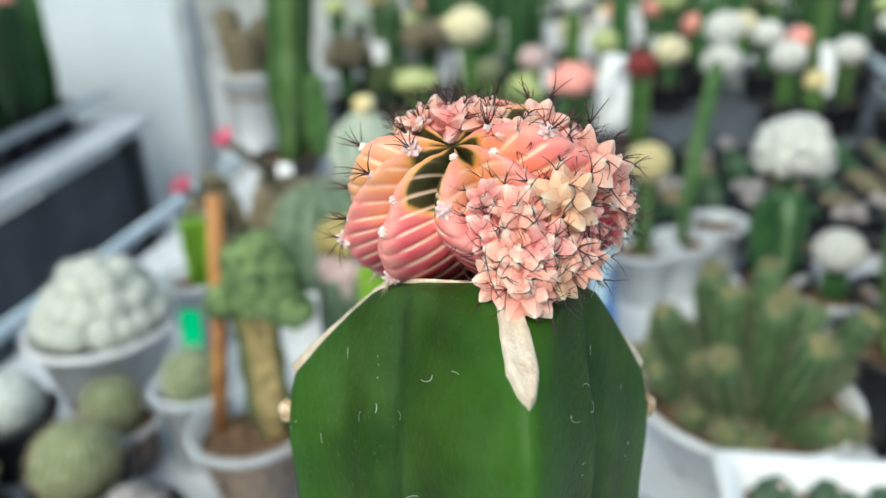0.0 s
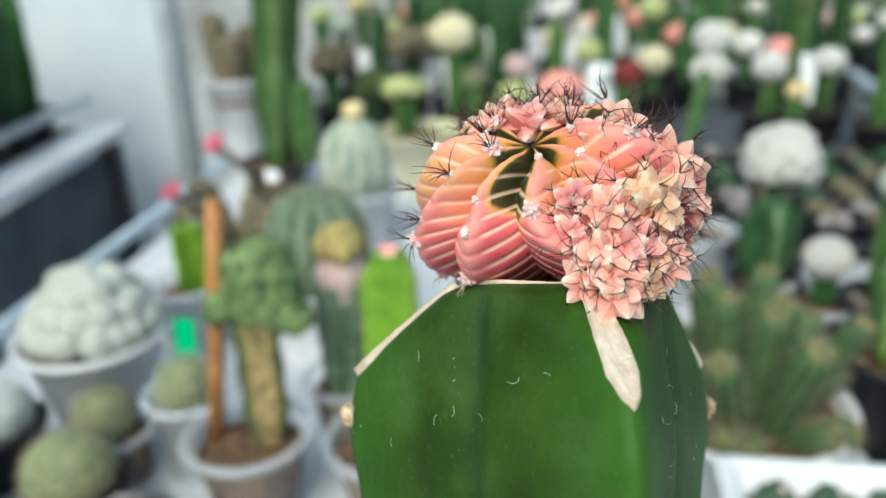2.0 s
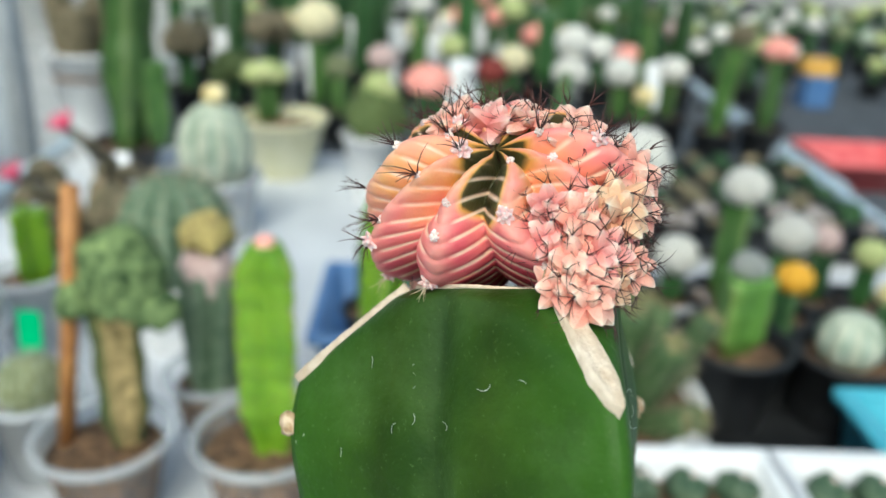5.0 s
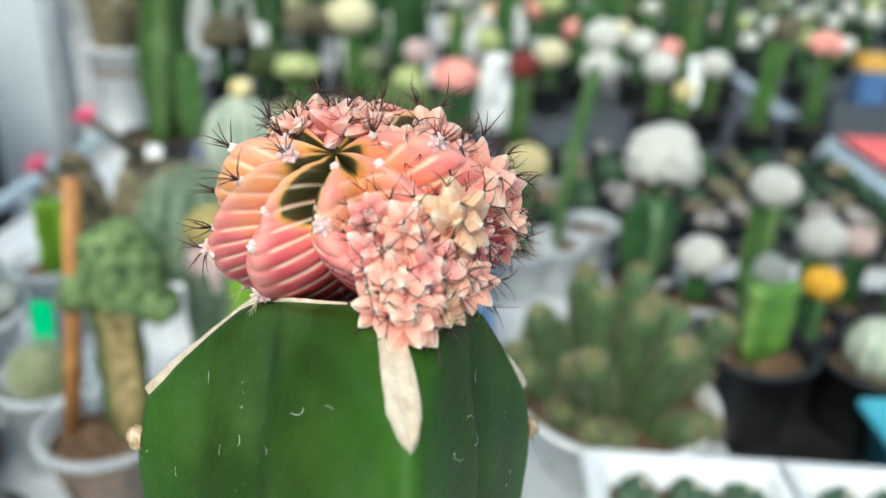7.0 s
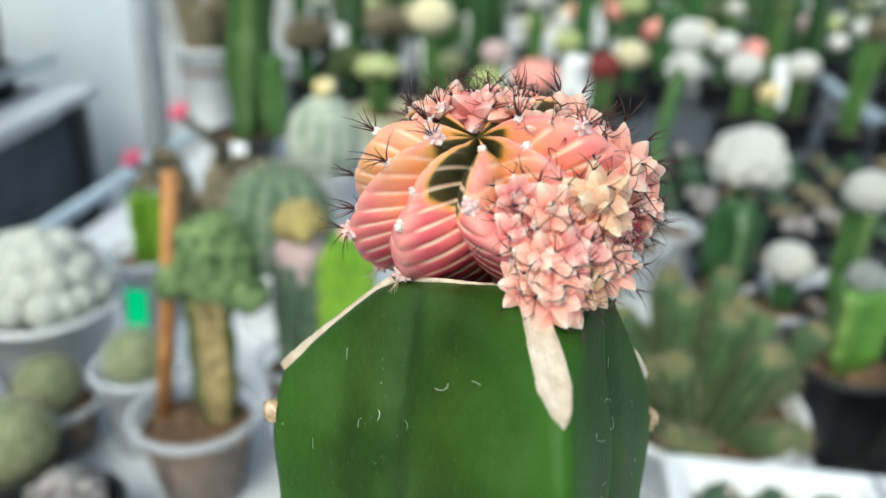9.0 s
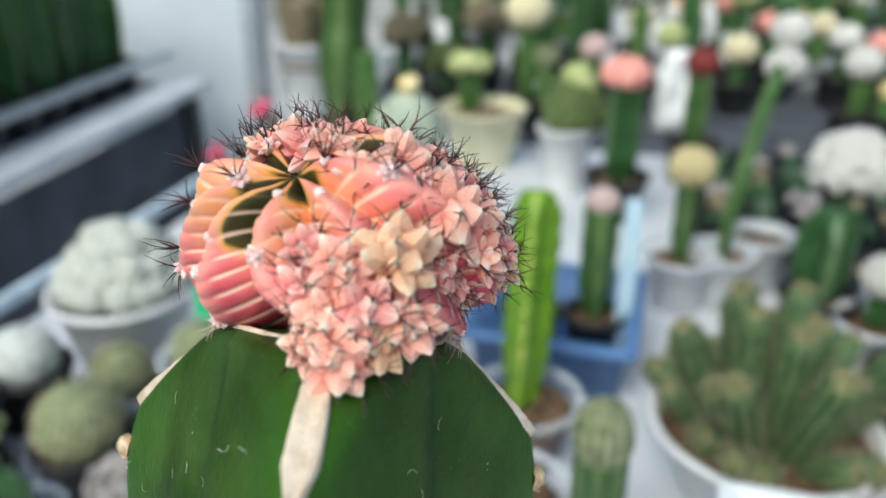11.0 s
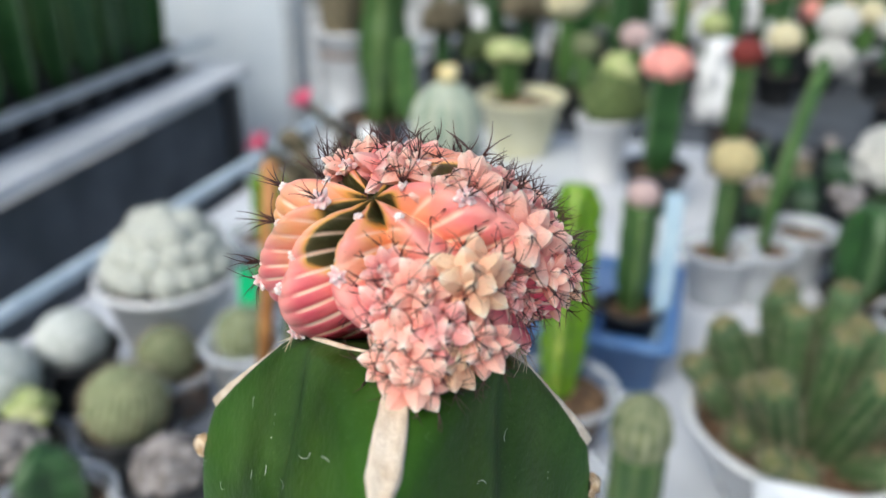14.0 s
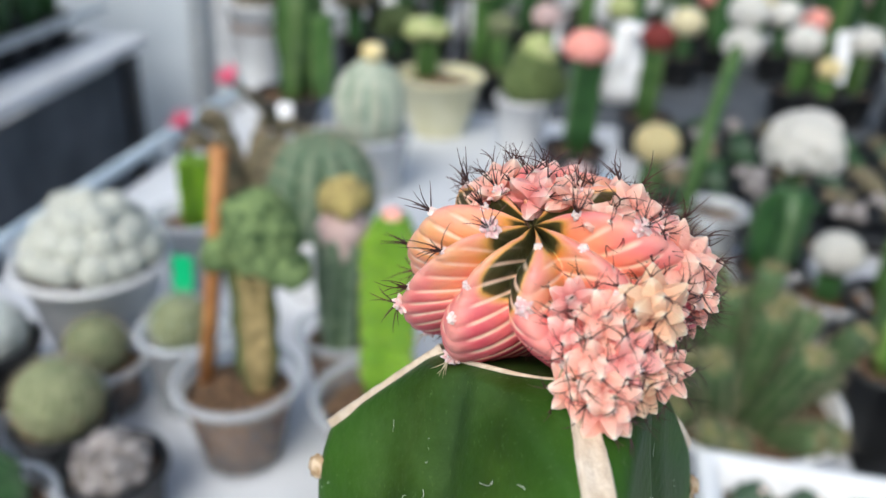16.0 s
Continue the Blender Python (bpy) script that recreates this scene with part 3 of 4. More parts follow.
def on_body(th, ph):
    """Point of the ribbed body at the angle th round its crown and ph from it, with its place on the rib, along the rib, and its direction."""
    d = AX @ Vector((math.sin(ph) * math.cos(th), math.sin(ph) * math.sin(th), math.cos(ph)))
    # the crown is drawn out into a short crest
    x = ph * math.cos(th) + 0.06 * math.sin(5.0 * ph * math.sin(th))
    y = ph * math.sin(th)
    y = math.copysign(max(0.0, abs(y) - 0.10 * min(1.0, abs(y) / 0.30)), y)
    lat, tt = math.hypot(x, y), math.atan2(y, x)
    tt += 0.12 * noise.noise(Vector((d.x * 1.7 + 3, d.y * 1.7, d.z * 1.7)))
    u = ((tt * NR / (2 * math.pi) + 0.5) % 1.0) * 2 - 1
    au = abs(u)
    ridge = 1 - au ** 1.55
    q = ((lat + 0.17 * au) / SEG) % 1.0
    swell = 1 - (2 * q - 1) ** 4
    near = min(1.0, lat / 0.55)
    rho = 0.69 + 0.31 * ridge * (0.45 + 0.55 * near) + 0.045 * swell * near * (0.4 + 0.6 * au) - 0.13 * math.exp(-(lat / 0.24) ** 2)
    rho += 0.035 * noise.noise(d * 2.3)
    wide = 1 + 0.55 * max(0.0, -d.z - 0.25)      # broad where it sits on the stock
    return Vector((d.x * BODY.x * wide, d.y * BODY.y * wide, d.z * BODY.z)) * rho, u, lat, d


def cap_body():
    nt, npz = 300, 150
    v, tone, rib, lat, f = [], [], [], [], []
    for i in range(npz + 1):
        ph = 0.012 + (math.pi * 0.9) * i / npz
        for j in range(nt):
            p, u, la, d = on_body(2 * math.pi * j / nt, ph)
            v.append(p)
            au = abs(u)
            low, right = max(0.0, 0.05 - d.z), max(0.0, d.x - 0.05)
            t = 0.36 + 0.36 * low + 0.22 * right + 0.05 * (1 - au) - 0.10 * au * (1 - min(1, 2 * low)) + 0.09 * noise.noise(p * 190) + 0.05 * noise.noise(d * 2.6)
            # olive flesh in the furrows round the crown
            tt = math.atan2(d.dot(AX.col[1]), d.dot(AX.col[0]))
            reach = 0.34 + 0.45 * noise.noise(d * 2.1 + Vector((9, 0, 0))) + max(k * max(0, 1 - abs(tt + w) / 0.45) for w, k in ((1.57, 1.05), (-0.75, 0.7), (-2.5, 0.7)))
            olive = min(1.0, max(0.0, (au - 0.16) / 0.25)) * min(1.0, max(0.0, (reach - la) * 4.0))
            t = t * (1 - olive) + 0.07 * olive
            if la < 0.20:
                t = t * (la / 0.20) + 0.10 * (1 - la / 0.20)
            tone.append(max(0.03, t))
            rib.append(au)
            lat.append(la)
    for i in range(npz):
        for j in range(nt):
            a, b = i * nt + j, i * nt + (j + 1) % nt
            f.append((a, a + nt, b + nt, b))
    return mesh("scion", v, f, tone=tone, rib=rib, lat=lat)


def feather(m):
    """Thin pale lines where one swelling of a rib meets the next."""
    n, l = m.node_tree.nodes, m.node_tree.links
    p = n["Principled BSDF"]

    def math_node(op, a, b=None, c=None):
        q = n.new("ShaderNodeMath")
        q.operation = op
        for k, x in enumerate((a, b, c)):
            if x is None:
                continue
            if isinstance(x, (int, float)):
                q.inputs[k].default_value = x
            else:
                l.new(x, q.inputs[k])
        return q.outputs[0]

    def smooth(x, lo, hi):
        q = n.new("ShaderNodeMapRange")
        q.interpolation_type = "SMOOTHSTEP"
        l.new(x, q.inputs["Value"])
        q.inputs["From Min"].default_value, q.inputs["From Max"].default_value = lo, hi
        return q.outputs["Result"]

    at = {}
    for key in ("lat", "rib"):
        at[key] = n.new("ShaderNodeAttribute")
        at[key].attribute_name = key
        at[key] = at[key].outputs["Fac"]
    x = math_node("FRACT", math_node("MULTIPLY", math_node("MULTIPLY_ADD", at["rib"], 0.16, at["lat"]), 1 / SEG))
    e = math_node("MULTIPLY", math_node("ABSOLUTE", math_node("SUBTRACT", x, 0.5)), 2.0)
    line = math_node("MULTIPLY", smooth(e, 0.60, 0.95), smooth(at["rib"], 0.12, 0.45))
    line = math_node("MULTIPLY", line, smooth(at["lat"], 0.25, 0.6))
    line = math_node("MULTIPLY", line, 0.9)
    crest = math_node("MULTIPLY", math_node("MULTIPLY", math_node("SUBTRACT", 1.0, smooth(at["rib"], 0.0, 0.45)), 0.30), smooth(at["lat"], 0.35, 0.8))
    fac = math_node("MAXIMUM", line, crest)
    mx = n.new("ShaderNodeMix")
    mx.data_type = "RGBA"
    old = p.inputs["Base Color"].links[0].from_socket
    l.new(fac, mx.inputs["Factor"])
    l.new(old, mx.inputs["A"])
    mx.inputs["B"].default_value = (0.95, 0.68, 0.50, 1)
    l.new(mx.outputs["Result"], p.inputs["Base Color"])


feather(M["cap"])
HEAD = TOP @ Matrix.Translation(CAP)
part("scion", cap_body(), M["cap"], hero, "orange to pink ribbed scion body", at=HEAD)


def has_offsets(d):
    """Whether offsets crowd the body in the direction d; elsewhere it lies bare."""
    phi = (math.degrees(math.atan2(d.y, d.x)) + 90 + 180) % 360 - 180
    el = math.degrees(math.asin(max(-1, min(1, d.z))))
    if phi > 100 or phi < -150:
        return el > -38
    if el > 55:
        return True
    if phi < -128:
        return el < -8 or el > 40
    edge = 40 + 8 * math.sin(el * 0.11)
    if el > 28:
        edge -= (el - 28) * 0.9
    if el < -4:
        edge -= min(26, (-4 - el) * 2.6)
    return phi > edge and el > -44


def pup_meshes(seed):
    """A star-shaped offset of unit size: pointed faceted tubercles crowding a core, and the spines on their tips."""
    rd = random.Random(seed)
    n = 12 + seed % 4
    v, f, tip, sp = [(0.0, 0.0, 0.0)], [], [0.0], []
    for i in range(n):
        u = 0.98 - (i / n) * 1.40
        az = i * 2.39996 + rd.uniform(-0.25, 0.25)
        q = math.sqrt(max(0, 1 - u * u))
        d = Vector((q * math.cos(az), q * math.sin(az), u)).normalized()
        a = (d.cross(Vector((0, 0, 1))) if abs(d.z) < 0.96 else Vector((1, 0, 0))).normalized()
        b = a.cross(d)
        h = rd.uniform(0.98, 1.34) * (0.78 if i < 3 else 1.0)
        wd = rd.uniform(0.36, 0.47)
        o = len(v)
        spin = rd.uniform(-0.3, 0.3)
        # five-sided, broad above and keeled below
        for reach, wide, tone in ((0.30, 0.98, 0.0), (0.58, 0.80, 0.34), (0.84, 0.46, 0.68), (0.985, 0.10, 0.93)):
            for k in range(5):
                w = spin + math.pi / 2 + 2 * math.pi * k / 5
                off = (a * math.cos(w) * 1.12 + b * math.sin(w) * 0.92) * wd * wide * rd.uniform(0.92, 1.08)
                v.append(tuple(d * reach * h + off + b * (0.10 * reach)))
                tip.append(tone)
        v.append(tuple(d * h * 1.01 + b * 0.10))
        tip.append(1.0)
        for k in range(5):
            f.append((0, o + (k + 1) % 5, o + k))
            for r in range(3):
                f.append((o + r * 5 + k, o + r * 5 + (k + 1) % 5, o + r * 5 + 5 + (k + 1) % 5, o + r * 5 + 5 + k))
            f.append((o + 15 + k, o + 15 + (k + 1) % 5, o + 20))
        for k in range(3):
            sp.append((d * h * 0.99 + b * 0.10, d + a * rd.uniform(-0.9, 0.9) + b * rd.uniform(-0.7, 0.9)))
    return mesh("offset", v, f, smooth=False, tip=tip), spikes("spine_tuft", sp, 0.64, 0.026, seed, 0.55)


# areoles along the crests of the bare ribs, with tufts of spines
areole_mesh = lumps("areole", 14, 0.00050, 0.00022, 0.9, 2)
small_mesh = pup_meshes(61)[0]
dark, pale = [], []
rnd = random.Random(5)
crest = {}
for i in range(340):
    for j in range(60):
        th, ph = 2 * math.pi * i / 340, 0.3 + 1.9 * j / 60
        p, u, la, d = on_body(th, ph)
        if abs(u) < 0.10 and la > 0.3 and not has_offsets(d):
            tt = round((math.atan2(d.dot(AX.col[1]), d.dot(AX.col[0]))) * 2.2)
            crest.setdefault((tt, int(la / 0.34)), (p, d))
kept = []
for p, d in crest.values():
    if any((p - o).length < 0.0042 for o in kept):
        continue
    kept.append(p)
    s = rnd.uniform(0.8, 1.35)
    up = HEAD @ Matrix.Translation(p * 0.995) @ d.to_track_quat("Z", "Y").to_matrix().to_4x4() @ Matrix.Rotation(rnd.uniform(0, 6), 4, "Z")
    part("areole", areole_mesh, M["wool"], hero, "pale woolly bud", at=up @ Matrix.Diagonal((s, s, s, 1)))
    if rnd.random() < 0.35:
        part("small_offset", small_mesh, M["bud_pale"], hero, "tiny pale pink offset", at=up @ Matrix.Diagonal((s * 0.0013, s * 0.0013, s * 0.0013, 1)))
    if d.z < -0.45:
        for k in range(5):
            pale.append((p * 1.01, d + Vector((rnd.uniform(-0.9, 0.9), rnd.uniform(-0.6, 0.6), rnd.uniform(-1.0, 0.2)))))
    elif d.z > 0.30 or d.x < -0.55:
        for k in range(7):
            dark.append((p * 1.01, d + Vector((rnd.uniform(-0.7, 0.7), rnd.uniform(-0.7, 0.7), rnd.uniform(-0.3, 0.9)))))
part("spine_tuft", spikes("spine_tuft", dark, 0.0044, 0.00015, 7), M["spine"], hero, "thin dark curved spines", at=HEAD)
part("spine_tuft", spikes("spine_tuft", pale, 0.0034, 0.00012, 8), M["straw"], hero, "thin straw-coloured spines", at=HEAD)


PUPS = {key: [pup_meshes(s + off) for s in range(7)] for key, off in (("pup", 0), ("pup_pale", 20), ("pup_straw", 40))}
rnd = random.Random(21)
spots = []
# a cluster hangs over the wing that is pared off below it
for phi, z, r, s in ((14, -0.0140, 0.0205, 0.0038), (23, -0.0155, 0.0228, 0.0042), (33, -0.0130, 0.0220, 0.0040), (18, -0.0105, 0.0212, 0.0046), (29, -0.0095, 0.0226, 0.0048),
                     (10, -0.0075, 0.0202, 0.0036), (43, -0.0110, 0.0230, 0.0042), (21, -0.0045, 0.0218, 0.0042), (37, -0.0030, 0.0224, 0.0048), (-134, -0.0095, 0.0195, 0.0042)):
    a = radians(phi - 90)
    spots.append((Vector((r * math.cos(a), r * math.sin(a), z)), s, Vector((math.cos(a), math.sin(a), -0.25))))
tries = 0
while len(spots) < 150 and tries < 16000:
    tries += 1
    az, w = rnd.uniform(-math.pi, math.pi), rnd.uniform(-0.8, 1.0)
    q = math.sqrt(1 - w * w)
    d = Vector((math.cos(az) * q, math.sin(az) * q, w))
    if not has_offsets(d):
        continue
    size = rnd.choice((0.0034, 0.0041, 0.0050, 0.0060, 0.0070)) * (0.8 if w < -0.3 else 0.86 if w > 0.55 else 1.0)
    k = rnd.uniform(0.90, 1.04)
    c = Vector((d.x * 0.0212, d.y * 0.0210, d.z * 0.0128)) * k
    if any((c - o).length < 0.62 * (size + s) for o, s, _ in spots):
        continue
    spots.append((c, size, d))
for i, (c, size, d) in enumerate(spots):
    dice = rnd.random()
    key = "pup_straw" if dice < (0.22 if d.z < -0.1 and d.x > 0.4 else 0.0) else "pup_pale" if dice < 0.62 else "pup"
    body, sp = PUPS[key][i % 7]
    m = HEAD @ Matrix.Translation(c) @ (d + Vector((0, 0, 0.2))).to_track_quat("Z", "Y").to_matrix().to_4x4() @ Matrix.Rotation(rnd.uniform(0, 6.28), 4, "Z") @ Matrix.Diagonal((size, size, size * 0.95, 1))
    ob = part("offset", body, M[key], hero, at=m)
    part("spine_tuft", sp, M["spine"], ob)


# ---- cacti in pots ----
CACHE = {}


def once(key, make):
    if key not in CACHE:
        CACHE[key] = make()
    return CACHE[key]


def potted(name, label, x, y, r, h, kind="clear", z=0.0, group="potted cacti on the benches", base=0.72):
    t = thing(name, label, "cactus", pose(x, y, z), group)
    part("pot", once(("pot", r, h, base, kind), lambda: pot(r, h, base=base)), M[kind], t, kind + " plastic pot")
    if kind in ("clear", "milky"):
        part("rim", once(("rim", r, h), lambda: lathe("rim", [(r + 0.0024, h - 0.0050), (r + 0.0036, h - 0.0045), (r + 0.0038, h - 0.0008), (r + 0.0028, h + 0.0008), (r - 0.0012, h + 0.0006), (r - 0.002, h - 0.003)], 40, True)),
             M["haze"], t, "hazy rolled rim")
    part("soil", once(("soil", r, h, base), lambda: soil_plug(r, h, base, r * 99)), M["soil"], t)
    return t


def fuzz(count, r, h, length, thick, seed=1):
    """Short fine spines standing all over a globe of radius r and height h."""
    rd = random.Random(seed)
    starts = []
    for i in range(count):
        u, az = rd.uniform(-0.6, 1.0), rd.uniform(0, 6.283)
        q = math.sqrt(1 - u * u)
        d = Vector((q * math.cos(az), q * math.sin(az), u))
        starts.append((Vector((d.x * r * 0.95, d.y * r * 0.95, h * 0.5 + d.z * h * 0.47)), d + Vector((rd.uniform(-0.6, 0.6), rd.uniform(-0.6, 0.6), rd.uniform(-0.3, 0.6)))))
    return spikes("spine_tuft", starts, length, thick, seed)


def head(t, kind, r, z, at=(0, 0), seed=0, material=None):
    """A scion on a stem: woolly or spiny ball, lumpy cluster, or crest."""
    if kind == "ball":
        me = once(("ball", material, seed % 3), lambda: ribbed("head", dome_profile(1, 1.6), 18, 0.10, 4, rough=0.08, seed=seed))
    elif kind == "cluster":
        me = once(("cluster", material, seed % 3), lambda: lumps("head", 40, 0.8, 0.30, 0.8, seed))
    else:
        me = once(("crest", material, seed % 3), lambda: lumps("head", 150, 0.86, 0.17, 0.98, seed, cover=0.35))
    lift = 0 if kind == "ball" else 0.55 * r
    part("head", me, M[material], t, at=pose(at[0], at[1], z + lift - 0.1 * r, 0, 0, seed * 50) @ Matrix.Diagonal((r, r, r, 1)))


def graft(x, y, top, head_r, material, kind="ball", stem="green", w=0.018, lean=(0, 0), pot_kind="black", z=0.0, pr=0.04, ph=0.06, label="", seed=0, inner=0.5):
    t = potted("grafted_cactus", label or "cactus scion grafted on a green three-winged stem in a pot", x, y, pr, ph, pot_kind, z)
    h = max(0.02, top - head_r * 1.5 - ph * 0.8 - z)
    me = once(("stem", round(h, 3), w, lean, seed % 3, stem), lambda: tri_stem("stem", h, w, inner, 2.0, bend=lean, seed=seed))
    part("stem", me, M[stem], t, at=pose(0, 0, ph * 0.8, 0, 0, seed * 37))
    c, s = math.cos(radians(seed * 37)), math.sin(radians(seed * 37))
    head(t, kind, head_r, ph * 0.8 + h, (lean[0] * c - lean[1] * s, lean[0] * s + lean[1] * c), seed, material)
    return t


# the crested scion on a corky stem, with a stick beside it
t = potted("crested_cactus", "crested green cactus on a corky stem beside a wooden stick", -0.221, 0.428, 0.042, 0.072)
part("stem", tri_stem("stem", 0.10, 0.0175, 0.62, 1.4, 0.06, seed=2), M["cork"], t, "tan corky stem", pose(0.014, 0.004, 0.06))
part("crest", lumps("crest", 90, 0.0175, 0.0075, 1.38, 4), M["crest"], t, "crowded dark green lumpy crest", pose(0.022, 0.006, 0.183))
part("crest", lumps("crest", 26, 0.010, 0.006, 1.0, 9), M["crest"], t, "", pose(0.043, 0.0, 0.163))
part("crest", lumps("crest", 22, 0.009, 0.006, 1.0, 12), M["crest"], t, "", pose(-0.003, 0.0, 0.168))
part("stick", join("stick", [tube([(0, 0, 0), (0.014, 0, 0.09), (0.027, 0, 0.185)], 0.0055, 0.0055, 10)]), M["stick"], t, "round wooden stick", pose(-0.0285, 0.006, 0.055))

t = potted("globe_cactus", "small grey-green globe cactus with a green tag in a clear pot", -0.289, 0.476, 0.031, 0.070, "milky")
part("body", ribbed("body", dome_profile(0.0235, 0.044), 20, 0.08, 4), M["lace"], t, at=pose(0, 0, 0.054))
part("spine_tuft", fuzz(420, 0.0235, 0.044, 0.005, 0.00026, 6), M["lint"], t, "short white spines", pose(0, 0, 0.054))
part("tag", box("tag", 0.017, 0.0012, 0.045, 0.0004), M["green_label"], t, "green plastic tag", pose(-0.006, 0.018, 0.075, -8))

t = potted("woolly_cactus", "white woolly clustering cactus in a round white bowl", -0.395, 0.528, 0.060, 0.090, "white", base=0.6)
rnd = random.Random(71)
for ring, (count, rad, z, r) in enumerate(((1, 0.0, 0.134, 0.0155), (7, 0.0150, 0.126, 0.0145), (12, 0.0270, 0.113, 0.0138), (17, 0.0370, 0.099, 0.0130))):
    for i in range(count):
        a = i * 2 * math.pi / count + ring * 0.4 + rnd.uniform(-0.15, 0.15)
        rr = r * rnd.uniform(0.9, 1.1)
        m = pose(rad * math.cos(a) + 0.003, rad * math.sin(a), z - rr * 0.55 + rnd.uniform(-0.002, 0.002)) @ Matrix.Rotation(a, 4, "Z") @ Matrix.Rotation(radians((0, 20, 36, 50)[ring]), 4, "Y")
        body = part("stem_head", once("woolball", lambda: ribbed("stem_head", dome_profile(1, 1.75), 16, 0.06, 4, rough=0.10, seed=3)), M["fuzzy"], t, "", m @ Matrix.Diagonal((rr, rr, rr, 1)))
        part("spine_tuft", once("woolspines", lambda: fuzz(420, 1.0, 1.75, 0.22, 0.009)), M["lint"], body, "fine white spines")

t = potted("globe_cactus", "pale green globe cactus in a small black pot", -0.337, 0.390, 0.033, 0.045, "black", base=0.85)
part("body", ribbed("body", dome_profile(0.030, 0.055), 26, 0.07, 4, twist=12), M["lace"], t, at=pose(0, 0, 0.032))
part("spine_tuft", fuzz(520, 0.030, 0.055, 0.006, 0.00028, 4), M["straw"], t, "short pale spines", pose(0, 0, 0.032))
t = potted("globe_cactus", "pale green globe cactus in a clear pot", -0.347, 0.458, 0.031, 0.045, "clear", base=0.85)
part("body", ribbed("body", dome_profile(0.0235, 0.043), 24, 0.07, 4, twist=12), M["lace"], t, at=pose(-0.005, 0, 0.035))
part("spine_tuft", fuzz(420, 0.0235, 0.043, 0.005, 0.00026, 5), M["straw"], t, "short pale spines", pose(-0.005, 0, 0.035))
part("tag", box("tag", 0.010, 0.0012, 0.050, 0.0004), M["teal_label"], t, "teal plastic tag", pose(0.014, -0.026, 0.012, 14, 10))
t = potted("globe_cactus", "white spined globe cactus in a black pot", -0.437, 0.449, 0.034, 0.050, "black", base=0.85)
part("body", ribbed("body", dome_profile(0.029, 0.048), 22, 0.05, 4, rough=0.06), M["woolly"], t, at=pose(0, 0, 0.036))
t = potted("globe_cactus", "white spined globe cactus in a black pot", -0.45, 0.385, 0.034, 0.050, "black", base=0.85)
part("body", ribbed("body", dome_profile(0.031, 0.050), 22, 0.05, 4, rough=0.06), M["woolly"], t, at=pose(0, 0, 0.036))
t = potted("clustered_cactus", "greyish pink clustering cactus in a black pot", -0.392, 0.335, 0.034, 0.045, "black", base=0.85)
part("body", lumps("body", 44, 0.021, 0.006, 0.7, 15), M["dull"], t, at=pose(0, 0, 0.044))
part("flower_head", lumps("flower_head", 6, 0.012, 0.008, 0.7, 17), M["palegreen"], t, "yellow-green buds", pose(-0.01, 0.03, 0.056))
t = potted("clustered_cactus", "greyish clustering cactus in a black pot", -0.276, 0.355, 0.032, 0.045, "black", base=0.85)
part("body", lumps("body", 50, 0.021, 0.006, 0.8, 19), M["dull"], t, at=pose(0, 0, 0.045))
t = potted("green_cutting", "bright green cactus cutting in a clear pot", -0.318, 0.298, 0.034, 0.055, "clear")
part("stem", tri_stem("stem", 0.050, 0.024, 0.4, 2.0, 0.05, seed=5, topcut=0.012), M["deep"], t, at=pose(0, 0, 0.042, 0, 0, 20))

t = potted("rooted_cutting", "green cactus cutting in a milky pot", -0.374, 0.655, 0.035, 0.075, "milky")
part("stem", tri_stem("stem", 0.075, 0.020, 0.4, 2.0, 0.05, seed=8), M["lime"], t, at=pose(0.008, 0, 0.06, 0, 0, 10))
t = potted("spiny_cactus", "brown spiny arching cactus with pink flowers in a black pot", -0.367, 0.773, 0.045, 0.065, "black")
rnd = random.Random(31)
for i in range(9):
    a = rnd.uniform(0, 6.28)
    ln = rnd.uniform(0.045, 0.075)
    pts = [Vector((0.012 * math.cos(a), 0.012 * math.sin(a), 0.05)) + Vector((math.cos(a) * ln * s * 0.9, math.sin(a) * ln * s * 0.9, ln * math.sin(s * 2.2))) for s in [q / 7 for q in range(8)]]
    part("stem", join("stem", [tube(pts, 0.013, 0.009, 10)]), M["brown"], t)
for x, y, z in ((0.012, -0.045, 0.190), (-0.031, -0.067, 0.146)):
    petals = []
    for i in range(9):
        a = i * 0.698
        d = Vector((math.cos(a), math.sin(a), 0.9))
        petals.append(tube([(0, 0, -0.006), d * 0.006, d * 0.013], 0.0028, 0.0012, 5))
    f = part("flower", join("flower", petals), M["pinkflower"], t, "pink flower", pose(x, y, z, 25, -15))
    part("flower_tube", join("flower_tube", [tube([(0, 0, 0), (0.005, 0.01, -0.03), (0.01, 0.02, -0.07)], 0.004, 0.006, 8)]), M["brown"], f)

t = potted("ribbed_cactus", "dark green ribbed barrel cactus in a white pot", -0.245, 0.676, 0.047, 0.072, "white", base=0.78)
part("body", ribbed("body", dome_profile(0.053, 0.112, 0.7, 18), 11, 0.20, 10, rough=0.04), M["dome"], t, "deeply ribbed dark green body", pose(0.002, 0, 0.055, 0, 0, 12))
tufts = []
rnd = random.Random(37)
for k in range(11):
    for q in range(7):
        f = -0.25 + 1.55 * q / 6
        a = 2 * math.pi * k / 11
        d = Vector((math.cos(a) * math.cos(f), math.sin(a) * math.cos(f), math.sin(f)))
        p = Vector((d.x * 0.053, d.y * 0.053, 0.053 + d.z * 0.058))
        tufts += [(p, d + Vector((rnd.uniform(-1, 1), rnd.uniform(-1, 1), rnd.uniform(-0.6, 0.8)))) for _ in range(6)]
